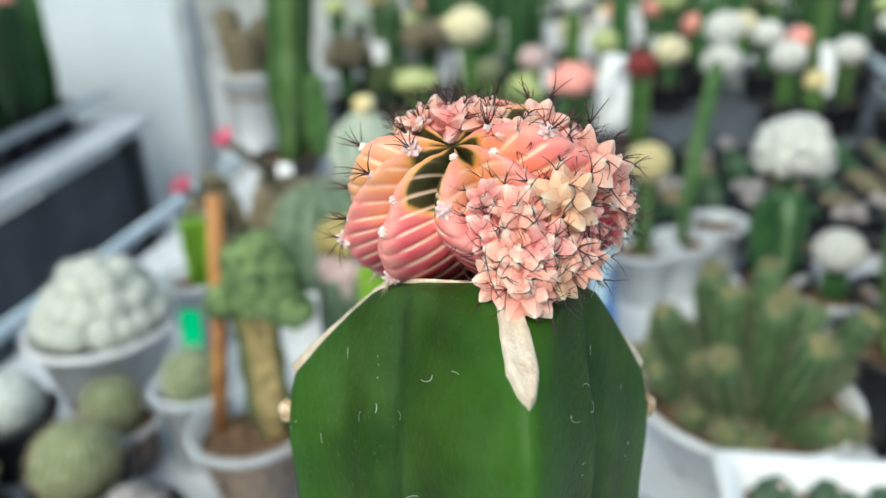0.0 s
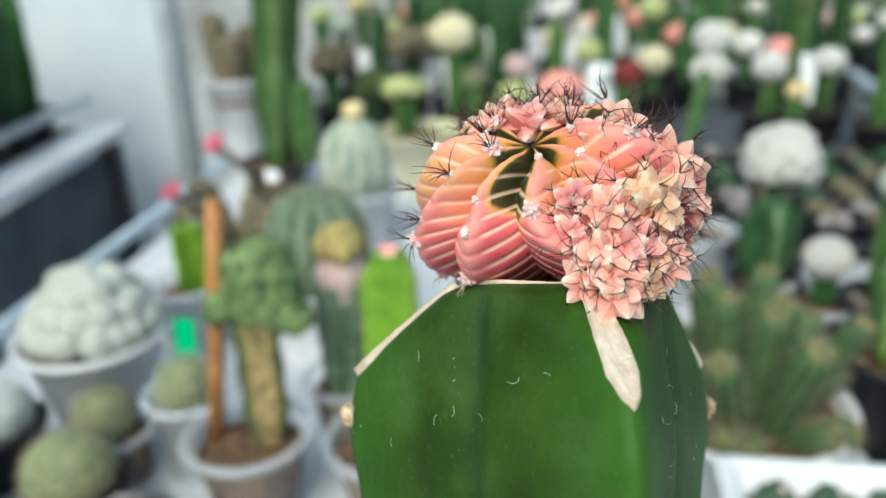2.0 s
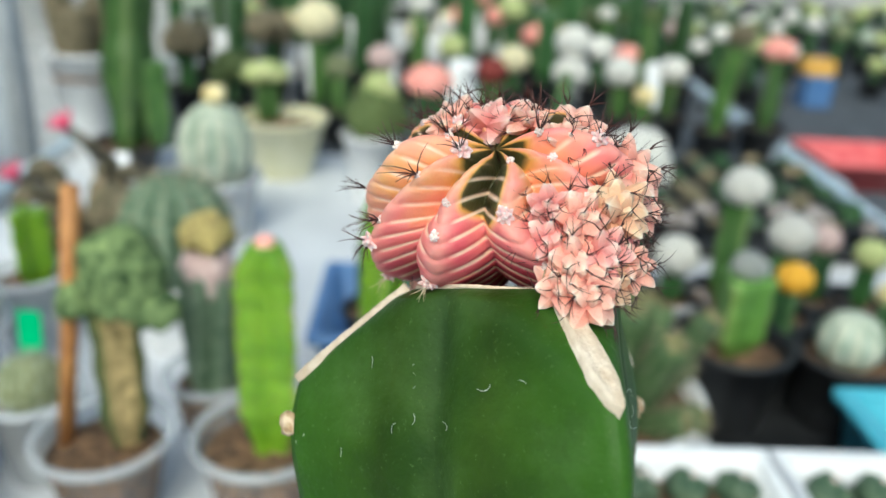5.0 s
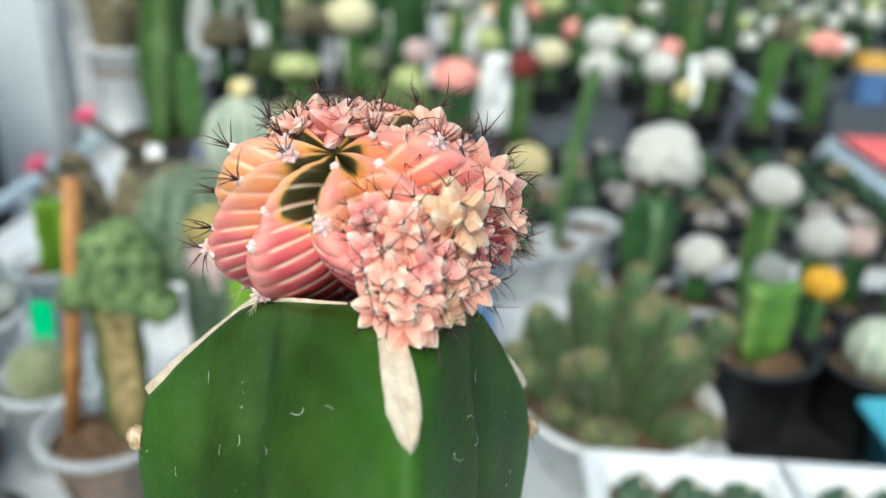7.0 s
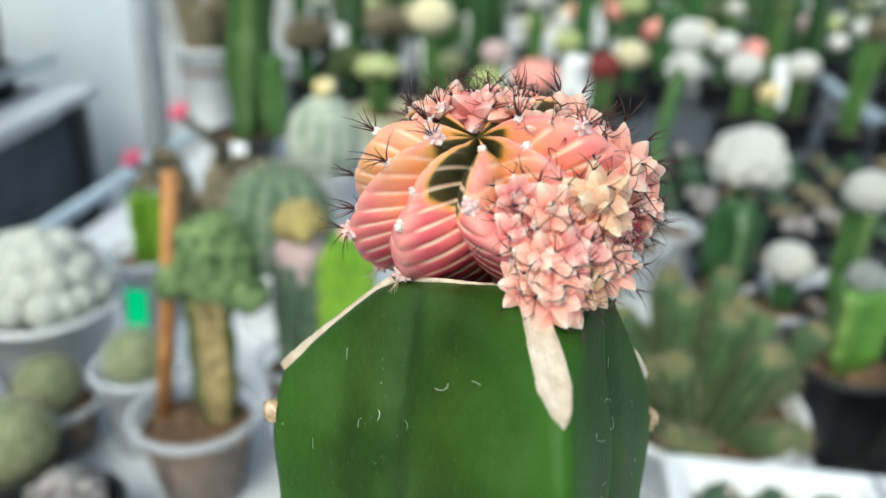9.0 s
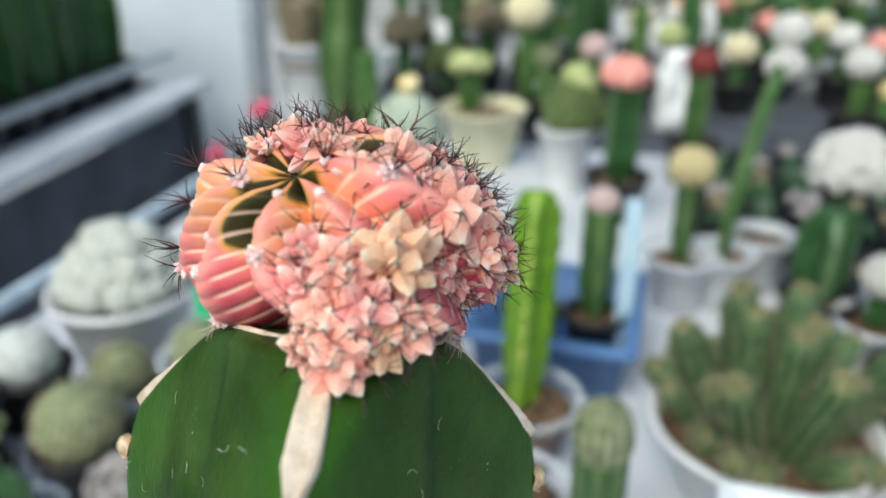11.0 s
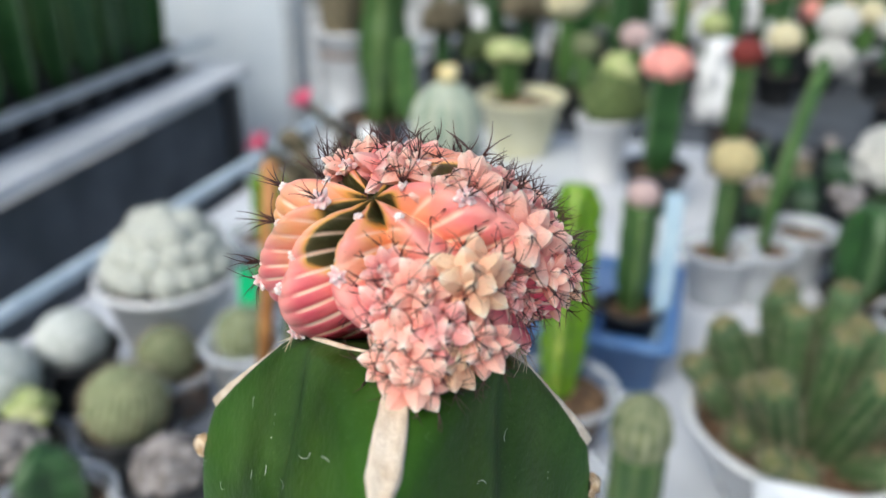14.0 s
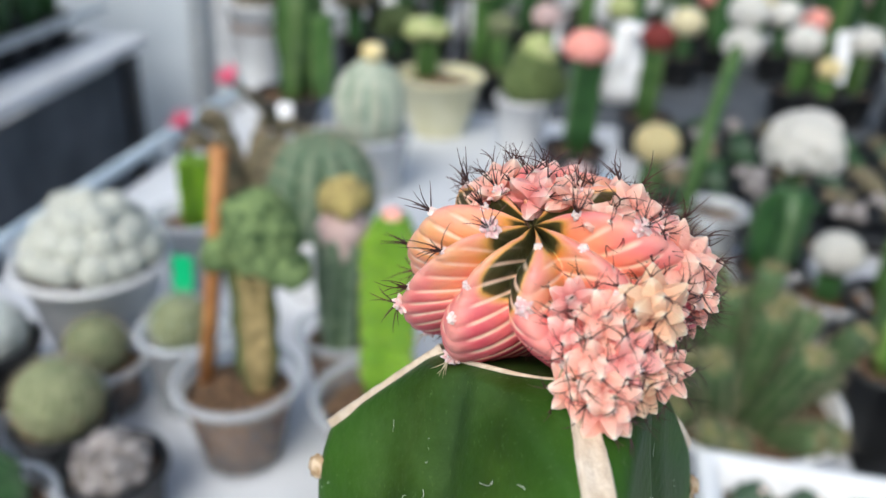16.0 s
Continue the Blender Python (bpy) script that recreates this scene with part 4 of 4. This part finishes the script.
part("spine_tuft", spikes("spine_tuft", tufts, 0.008, 0.00045, 3), M["straw"], t, "pale spines along the ribs", pose(0.002, 0, 0.055, 0, 0, 12))
part("tag", box("tag", 0.018, 0.001, 0.055, 0.0004), M["label"], t, "white plastic tag", pose(-0.045, 0.04, 0.06, -10))

t = potted("columnar_cactus", "mottled green columnar cactus with a yellow crown in a clear pot", -0.169, 0.507, 0.033, 0.072)
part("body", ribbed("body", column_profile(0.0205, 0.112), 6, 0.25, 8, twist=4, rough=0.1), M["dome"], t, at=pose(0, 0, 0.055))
part("bare_top", ribbed("bare_top", column_profile(0.0195, 0.04), 6, 0.12, 8, rough=0.15), M["rosehead"], t, "bare pinkish brown patch", pose(0.001, 0, 0.137))
part("crown", lumps("crown", 26, 0.013, 0.007, 0.8, 23), M["crownhead"], t, "yellow clustered crown", pose(0.002, 0, 0.182))

t = potted("grafting_stock", "bright green cactus cutting with a pink tip, clear pot", -0.117, 0.430, 0.044, 0.075)
part("stem", tri_stem("stem", 0.150, 0.0228, 0.42, 1.7, 0.02, 90, seed=3, topcut=0.02, notch=0.13), M["lime"], t, "bright green notched stem", pose(0.006, 0, 0.060, 0, 0, -32))
part("bud", lumps("bud", 8, 0.003, 0.003, 0.8, 25), M["coral"], t, "tiny coral graft", pose(0.006, 0, 0.211))
t = potted("grafting_stock", "bright green flat cactus cutting in a clear pot", -0.040, 0.508, 0.040, 0.058)
part("stem", tri_stem("stem", 0.165, 0.0228, 0.42, 1.7, 0.02, 90, seed=6, topcut=0.02, notch=0.13), M["lime"], t, "bright green notched stem", pose(-0.004, 0, 0.044, -14) @ pose(0, 0, 0, 0, 0, -88))
t = potted("empty_pot", "clear pot of brown soil", -0.028, 0.392, 0.036, 0.072)
t = potted("columnar_cactus", "tan topped green columnar cactus in a clear pot", 0.030, 0.368, 0.032, 0.060)
part("body", ribbed("body", column_profile(0.0150, 0.088), 8, 0.15, 5, rough=0.1), M["green"], t, at=pose(-0.006, 0, 0.048))
part("crown", ribbed("crown", dome_profile(0.0165, 0.040), 14, 0.12, 5, rough=0.15), M["lace"], t, "pale tan woolly crown", pose(-0.006, 0, 0.122))


def tub(name, label, x0, x1, y0, y1, h, material, wall=0.004, z=0.0, group=""):
    """An open rectangular plastic tray with a turned-out rim."""
    t = thing(name, label, "tray", pose((x0 + x1) / 2, (y0 + y1) / 2, z), group)
    w, d = x1 - x0, y1 - y0
    prof = ((0.90, 0.0, 0), (1.0, h * 0.97, 0), (1.0, h * 0.97, 0.005), (1.0, h, 0.005), (1.0, h, -wall), (0.90, wall, -wall))
    rl = []
    for s, z1, o in prof:
        a, b, ring = w / 2 * s + o, d / 2 * s + o, []
        c = 0.006
        for sx, sy, st in ((1, 1, 0), (-1, 1, 90), (-1, -1, 180), (1, -1, 270)):
            for q in range(4):
                g = radians(st + q * 30)
                ring.append((sx * (a - c) + c * math.cos(g), sy * (b - c) + c * math.sin(g), z1))
        rl.append(ring)
    part("shell", rings("shell", rl, True, True), material, t)
    lip = []
    for o, z1 in ((0.0052, h - 0.007), (0.0075, h - 0.006), (0.0075, h + 0.0005), (0.006, h + 0.0015), (-wall - 0.0005, h + 0.0015), (-wall - 0.0005, h - 0.002)):
        a, b, ring = w / 2 + o, d / 2 + o, []
        for sx, sy, st in ((1, 1, 0), (-1, 1, 90), (-1, -1, 180), (1, -1, 270)):
            for q in range(4):
                g = radians(st + q * 30)
                ring.append((sx * (a - 0.006) + 0.006 * math.cos(g), sy * (b - 0.006) + 0.006 * math.sin(g), z1))
        lip.append(ring)
    part("rim", rings("rim", lip, False, False), material, t)
    return t


tub("blue_tray", "blue plastic box with a pale panel", -0.105, 0.030, 0.590, 0.735, 0.056, M["blue"])
slab_tag = thing("price_card", "pale blue upright plastic card in the blue box", "card", pose(0.021, 0.655, 0.004))
part("card", box("card", 0.015, 0.002, 0.160, 0.0005), M["paleblue"], slab_tag)
graft(-0.005, 0.655, 0.172, 0.014, "rosehead", w=0.019, pr=0.026, ph=0.05, z=0.0042, seed=1, label="green grafting stem with a pale rose tip standing in the box")
graft(-0.060, 0.650, 0.135, 0.012, "rosehead", stem="deep", w=0.016, pr=0.026, ph=0.05, z=0.0042, seed=2, label="short green stem with a pale tip standing in the box")

# the clump of columns in a wide white pot
def rib_spines(r, h, n):
    """Short spines in tufts down the ribs of a column, thickest round its crown."""
    rd = random.Random(9)
    starts = []
    for k in range(n):
        a = 2 * math.pi * k / n
        for j in range(7):
            z = h * (0.25 + 0.72 * j / 6)
            q = r * (1.0 if j < 5 else 0.82 if j == 5 else 0.40)
            for _ in range(2 if j < 4 else 4):
                starts.append((Vector((q * math.cos(a), q * math.sin(a), z)), Vector((math.cos(a) + rd.uniform(-0.8, 0.8), math.sin(a) + rd.uniform(-0.8, 0.8), rd.uniform(-0.3, 0.9)))))
    return spikes("spine_tuft", starts, 0.0060, 0.00019, 4)


t = potted("columnar_clump", "clump of green ribbed columnar cacti spreading over a white pot", 0.127, 0.514, 0.076, 0.064, "white", base=0.62)
rnd = random.Random(41)
for i in range(31):
    ring = 0 if i < 5 else (1 if i < 16 else 2)
    az = i * 2.4 + rnd.uniform(-0.35, 0.35)
    lean = (rnd.uniform(2, 14), rnd.uniform(18, 36), rnd.uniform(40, 66))[ring]
    h = (rnd.uniform(0.09, 0.115), rnd.uniform(0.075, 0.10), rnd.uniform(0.045, 0.07))[ring]
    if ring == 2 and math.sin(az) < -0.4:
        h *= 0.7
    r0 = (0.012, 0.026, 0.038)[ring]
    m = pose(r0 * math.cos(az), r0 * math.sin(az), 0.050) @ Matrix.Rotation(az, 4, "Z") @ Matrix.Rotation(radians(lean), 4, "Y")
    rr = rnd.choice((0.0105, 0.0122))
    hh = round(h, 2)
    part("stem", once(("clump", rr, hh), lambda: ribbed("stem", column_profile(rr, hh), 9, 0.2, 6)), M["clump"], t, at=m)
    part("crown", once(("crown", rr), lambda: lumps("crown", 40, rr * 0.62, rr * 0.20, 0.8, 5, seg=6)), M["clump_tip"], t, "tan spiny crown", m @ pose(0, 0, hh - rr * 0.66))
    part("spine_tuft", once(("clump_spines", rr, hh), lambda: rib_spines(rr, hh, 9)), M["straw"], t, "short straw-coloured spines", m)

for x0, n in ((0.098, 1), (0.221, 2), (0.344, 3)):
    tub("white_tray", "white plastic tray planted with small green cacti", x0, x0 + 0.114, 0.295, 0.418, 0.078, M["white"], group="white trays")
    bed = thing("soil_bed", "brown potting soil filling the white tray", "soil", pose(x0 + 0.057, 0.3565, 0.0045))
    part("soil", box("soil", 0.098, 0.108, 0.060, 0.004), M["soil"], bed)
    for i in range(9):
        g = thing("small_cactus", "small green tufted cactus in a white tray", "cactus", pose(x0 + 0.025 + (i % 3) * 0.032, 0.325 + (i // 3) * 0.034, 0.0640), "small cacti in the trays")
        part("body", once("tuft", lambda: lumps("body", 20, 0.009, 0.005, 0.9, 51, seg=6)), M["dome"], g, at=pose(0, 0, 0.006, 0, 0, i * 40))
        part("flowers", once("tuftf", lambda: lumps("flowers", 4, 0.006, 0.0025, 0.8, 52, seg=6)), M["wool"], g, "pale buds", pose(0, 0, 0.012))

graft(0.213, 0.823, 0.192, 0.038, "whitehead", "crest", "green", 0.013, pr=0.04, ph=0.06, seed=1, label="white crested cactus grafted on a green stem")
t = potted("flat_cutting", "dark green flat cactus pad in a black pot", 0.193, 0.745, 0.034, 0.055, "black")
part("stem", tri_stem("stem", 0.095, 0.033, 0.3, 1.6, 0.03, seed=4, topcut=0.03), M["deep"], t, at=pose(0, 0, 0.042, 0, 0, 30))
graft(0.238, 0.715, 0.112, 0.023, "whitehead", stem="deep", w=0.014, pr=0.035, ph=0.05, seed=2, pot_kind="milky", label="white woolly globe grafted on a green stem")
graft(0.247, 0.573, 0.158, 0.014, "woolly", stem="midgreen", w=0.027, pr=0.048, ph=0.08, seed=3, label="broad bright green grafting stem in a black pot")
graft(0.287, 0.70, 0.190, 0.022, "whitehead", stem="green", w=0.018, pr=0.038, ph=0.06, seed=4, label="white woolly globe grafted on a green stem")
graft(0.325, 0.668, 0.156, 0.022, "whitehead", stem="deep", w=0.015, pr=0.036, ph=0.06, seed=5, label="white woolly globe grafted on a green stem")
graft(0.380, 0.712, 0.132, 0.017, "rosehead", stem="deep", w=0.015, pr=0.036, ph=0.06, seed=6, label="pale rose globe grafted on a green stem")
graft(0.306, 0.609, 0.134, 0.016, "amber", stem="deep", w=0.012, pr=0.020, ph=0.06, seed=7, label="amber yellow globe grafted on a short green stem")
graft(0.425, 0.70, 0.122, 0.017, "palegreen", stem="deep", w=0.012, pr=0.030, ph=0.06, seed=8, label="pale yellow-green globe grafted on a short stem")
graft(0.395, 0.61, 0.118, 0.012, "yellow", stem="deep", w=0.012, pr=0.030, ph=0.06, seed=9, label="yellow globe grafted on a short green stem")
t = potted("globe_cactus", "white flecked globe cactus in a black pot", 0.352, 0.580, 0.043, 0.068, "black", base=0.85)
part("body", ribbed("body", dome_profile(0.028, 0.048), 10, 0.10, 6), M["greyblue"], t, at=pose(0, 0, 0.055))
sheet = thing("pot_mat", "thin black mat under the black pots on the bench", "mat", pose(0.385, 0.625, 0.0002))
part("sheet", box("sheet", 0.31, 0.30, 0.001, 0), M["black"], sheet)
tub("turquoise_tray", "turquoise plastic tray with small green plants", 0.322, 0.462, 0.432, 0.522, 0.062, M["sky"])
for i in range(4):
    g = thing("small_cactus", "small green cactus standing in the turquoise tray", "cactus", pose(0.350 + i * 0.028, 0.477, 0.0042), "small cacti in the trays")
    part("body", once("tuft2", lambda: ribbed("body", dome_profile(0.0115, 0.05), 8, 0.15, 5)), M["dome"], g)

# a yellow capped stem, the tall leaning double head, clear cups
graft(0.068, 0.79, 0.172, 0.023, "yellow", "ball", "green", 0.014, pr=0.036, ph=0.06, pot_kind="milky", seed=1, label="cream yellow globe grafted on a green stem in a milky pot")
t = graft(0.108, 0.81, 0.275, 0.022, "whitehead", "ball", "green", 0.010, lean=(0.05, 0.16), pot_kind="milky", pr=0.034, ph=0.06, seed=0, label="two white globes on a tall leaning green stem")
head(t, "ball", 0.022, 0.208, (0.048, 0.145), 4, "whitehead")
t = potted("empty_pot", "stacked milky plastic pot of soil", 0.150, 0.86, 0.034, 0.062, "milky")

# the tray of seedlings, and the plants before the back rows
tub("seedling_tray", "wide black tray of small seedlings", 0.085, 0.595, 0.905, 1.255, 0.03, M["black"])
rnd = random.Random(61)
for i in range(70):
    x, y = 0.115 + (i % 10) * 0.050 + rnd.uniform(-0.003, 0.003), 0.94 + (i // 10) * 0.047 + rnd.uniform(-0.002, 0.002)
    g = thing("seedling", "small green seedling cactus in a tiny black pot", "cactus", pose(x, y, 0.0045), "seedlings in the black tray")
    part("pot", once("spot", lambda: pot(0.021, 0.034, base=0.8)), M["black"], g)
    part("body", once(("seed", i), lambda: lumps("body", 8, 0.011, 0.007, 0.6, 70 + i, seg=6)), M[rnd.choice(("dome", "brown", "clump", "clump", "deep", "dull"))], g, at=pose(0, 0, 0.038, 0, 0, rnd.uniform(0, 360)) @ Matrix.Diagonal((q := rnd.uniform(0.7, 1.25), q, rnd.uniform(0.7, 1.7), 1)))
t = potted("ribbed_cactus", "grey-blue ribbed cactus with a yellow flower in a milky pot", -0.268, 0.935, 0.050, 0.080, "milky")
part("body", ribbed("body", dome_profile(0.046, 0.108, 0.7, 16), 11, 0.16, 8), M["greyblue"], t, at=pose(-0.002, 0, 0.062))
part("flower", lumps("flower", 14, 0.009, 0.006, 0.9, 77), M["yellow"], t, "yellow flower", pose(0, 0, 0.178))
t = potted("tall_column", "tall green columnar cactus with corky edges in a black pot", -0.462, 1.15, 0.055, 0.05, "black")
part("stem", tri_stem("stem", 0.42, 0.041, 0.72, 1.3, 0.06, 40, seed=3), M["green"], t, at=pose(0.005, 0, 0.04, 0, 6, 45))
part("side_stem", tri_stem("side_stem", 0.13, 0.022, 0.6, 1.4, 0.05, 20, seed=7), M["green"], t, at=pose(0.048, 0.01, 0.04))
part("stake", join("stake", [tube([(0, 0, 0), (0, 0, 0.40)], 0.005, 0.005, 8)]), M["stick"], t, "wooden stake", pose(0.042, 0.015, 0.03))
t = potted("spiny_cactus", "brown spiny cactus in a tall white pot", -0.545, 1.24, 0.052, 0.165, "white", base=0.55)
for dx, dy, hh in ((-0.02, 0.0, 0.12), (0.016, 0.012, 0.10), (0.004, -0.02, 0.085)):
    part("stem", once(("brown_column", hh), lambda: ribbed("stem", column_profile(0.021, hh), 10, 0.16, 5, rough=0.12, seed=3)), M["brown"], t, at=pose(dx, dy, 0.15, 0, dx * 300))
card = thing("plant_tag", "small white plant tag", "tag", pose(-0.434, 1.04, 0.0))
part("card", box("card", 0.022, 0.001, 0.065, 0.0005), M["label"], card, at=pose(0, 0, 0, -12, 3))
t = potted("grafted_cactus", "bright pale green head on a stem in a cream pot", -0.232, 1.185, 0.066, 0.092, "cream", base=0.62)
part("stem", tri_stem("stem", 0.07, 0.022, 0.5, 1.5, seed=2), M["green"], t, at=pose(-0.03, 0.03, 0.07))
part("head", lumps("head", 30, 0.026, 0.011, 0.6, 83), M["palegreen"], t, "lime green crested head", pose(-0.03, 0.03, 0.148))
t = potted("ribbed_cactus", "pale spotted green cactus in a white pot", -0.094, 1.10, 0.038, 0.095, "white")
part("body", lumps("body", 46, 0.034, 0.012, 1.1, 33), M["lace"], t, "bushy yellow-green cluster", at=pose(0.010, 0.005, 0.118))
part("head", lumps("head", 16, 0.017, 0.008, 1.0, 34), M["palegreen"], t, "pale green tip", at=pose(0.014, 0.0, 0.158))
graft(-0.014, 1.015, 0.217, 0.028, "coral", "cluster", "deep", 0.026, pr=0.04, ph=0.06, seed=3, label="coral clustered scion grafted on a dark green stem")

# named plants of the back rows
BACK = (
    (-0.210, 1.42, 0.237, 0.040, "creamhead", "ball", "green"), (-0.165, 1.37, 0.155, 0.024, "lace", "ball", "green"),
    (0.081, 1.19, 0.195, 0.024, "redhead", "ball", "green"), (0.335, 1.43, 0.166, 0.031, "whitehead", "ball", "green"),
    (0.436, 1.45, 0.166, 0.027, "whitehead", "ball", "green"), (0.382, 1.42, 0.117, 0.020, "yellow", "ball", "green"),
    (0.033, 1.55, 0.172, 0.027, "palegreen", "ball", "green"), (0.159, 1.60, 0.150, 0.032, "creamhead", "ball", "deep"),
    (0.50, 1.36, 0.245, 0.024, "brown", "ball", "green"), (0.600, 1.40, 0.222, 0.027, "coral", "cluster", "green"),
    (-0.10, 1.52, 0.150, 0.028, "rosehead", "ball", "green"), (-0.36, 1.42, 0.150, 0.040, "lace", "cluster", "deep"),
    (-0.46, 1.50, 0.190, 0.045, "brown", "cluster", "deep"), (-0.33, 1.62, 0.20, 0.045, "brown", "cluster", "deep"),
)
for i, (x, y, top, r, m, k, s) in enumerate(BACK):
    graft(x, y, top, r, m, k, s, 0.020, pr=0.040, ph=0.06, seed=i, lean=(0.02, 0.0) if i == 8 else (0, 0), label={"creamhead": "cream", "lace": "yellow-green", "redhead": "dark red",
          "whitehead": "white spined", "yellow": "yellow", "palegreen": "pale green", "brown": "brown spiny", "coral": "coral", "rosehead": "dull rose"}[m] + " scion grafted on a green stem, black pot")
bag = thing("plastic_bag", "crumpled white plastic bag between the pots", "bag", pose(0.050, 1.46, 0.0))
part("film", ribbed("film", [(0.022, 0), (0.034, 0.008), (0.036, 0.03), (0.031, 0.05), (0.035, 0.07), (0.027, 0.095), (0.020, 0.115), (0.028, 0.135), (0.006, 0.142)], 5, 0.42, 8, twist=9, rough=1.1, sharp=1.6), M["label"], bag)

# the rows further back
rnd = random.Random(91)
heads = ("whitehead", "creamhead", "palegreen", "whitehead", "rosehead", "lace", "brown", "yellow", "whitehead", "greyblue", "coral")
NAMES = {"whitehead": "white", "creamhead": "cream", "palegreen": "pale green", "coral": "coral", "rosehead": "dull rose", "lace": "yellow-green", "brown": "brown", "yellow": "yellow",
         "greyblue": "grey-blue"}
for row in range(15):
    y = 1.72 + row * 0.135
    for c in range(12):
        x = -0.53 + c * 0.097 + rnd.uniform(-0.02, 0.02)
        m = rnd.choice(heads)
        if rnd.random() < 0.42:
            t = potted("green_column", "tall dark green column cactus in a black pot", x, y, 0.040, 0.06, "black")
            h = rnd.choice((0.13, 0.16, 0.20))
            part("stem", once(("col", h), lambda: tri_stem("stem", h, 0.026, 0.55, 1.6, 0.05, 12, seed=h * 99)), M[rnd.choice(("green", "deep"))], t, at=pose(0, 0, 0.045, 0, 0, rnd.uniform(0, 120)))
        else:
            graft(x, y + rnd.uniform(-0.03, 0.03), rnd.choice((0.13, 0.16, 0.19, 0.23)), rnd.choice((0.020, 0.025, 0.030)), m, rnd.choice(("ball", "ball", "cluster")), rnd.choice(("green", "deep", "green")),
                  0.02, pr=0.040, ph=0.06, pot_kind=rnd.choice(("black", "black", "black", "milky")), seed=rnd.randrange(6), label=NAMES[m] + " cactus scion on a green stem in a pot")
for i in range(38):
    c = thing("plant_tag", "small white plant tag between the pots", "tag", pose(rnd.uniform(-0.5, 0.58), 1.65 + rnd.randrange(14) * 0.135, 0.0), "plant tags")
    part("card", once("tagcard", lambda: box("card", 0.030, 0.001, 0.12, 0.0004)), M["label"], c, at=pose(0, 0, 0, -8, rnd.uniform(-12, 12)))

# the neighbouring bench: rows of tall green stocks with small red scions
part("pot_mat", box("pot_mat", 0.9, 1.86, 0.004, 0.001), M["black"], side, "black pot mat", at=pose(0.10, 0, 0.801))
for row in range(6):
    for c in range(17):
        y = 0.12 + c * 0.083
        x = -1.00 - row * 0.088 - 0.087 * (y - 0.56)
        graft(x + rnd.uniform(-0.01, 0.01), y, rnd.choice((0.30, 0.32, 0.34)), 0.018, "coral", "cluster", "deep", 0.030, pr=0.039, ph=0.06, z=0.005, seed=rnd.randrange(6),
              label="small coral scion on a tall dark green stock")

# across the other aisle
far = bench("low dark bench across the aisle", 0.80, 2.6, 1.40, 4.2, -0.10, M["fabric"], 0.05, (-1,))
tub("red_tray", "red plastic tray on the dark bench", 0.810, 1.03, 1.52, 1.70, 0.06, M["redp"], z=-0.1)
for x, y, w, m, lab in ((1.15, 2.36, 0.085, "orange_label", "orange"), (1.15, 2.34, 0.080, "blue", "blue")):
    c = thing("carton", lab + " printed carton on the dark bench", "box", pose(x, y, -0.1 + (0.09 if m == "orange_label" else 0)))
    part("body", box("body", w, 0.07, 0.09 if m == "blue" else 0.045, 0.003), M[m], c)
for row in range(9):
    for c in range(8):
        x, y = 0.92 + c * 0.16, 2.10 + row * 0.2
        if abs(x - 1.15) < 0.14 and y < 2.6:
            continue
        graft(x + rnd.uniform(-0.03, 0.03), y, rnd.choice((0.03, 0.06, 0.10)), 0.03, rnd.choice(("whitehead", "lace", "palegreen", "greyblue")), "ball", "deep", 0.02, pr=0.04, ph=0.06, z=-0.1, seed=rnd.randrange(6),
              label="pale globe cactus on a dark green stem in a black pot")
for i in range(3):
    slab("trim_" + str(i + 1), 0.9, 5.4, 4.4 + i * 0.8, 4.46 + i * 0.8, -0.1 + i * 0.12, 0.0 + i * 0.12, M["darksteel"], "dark steel beam across the greenhouse", "beam")
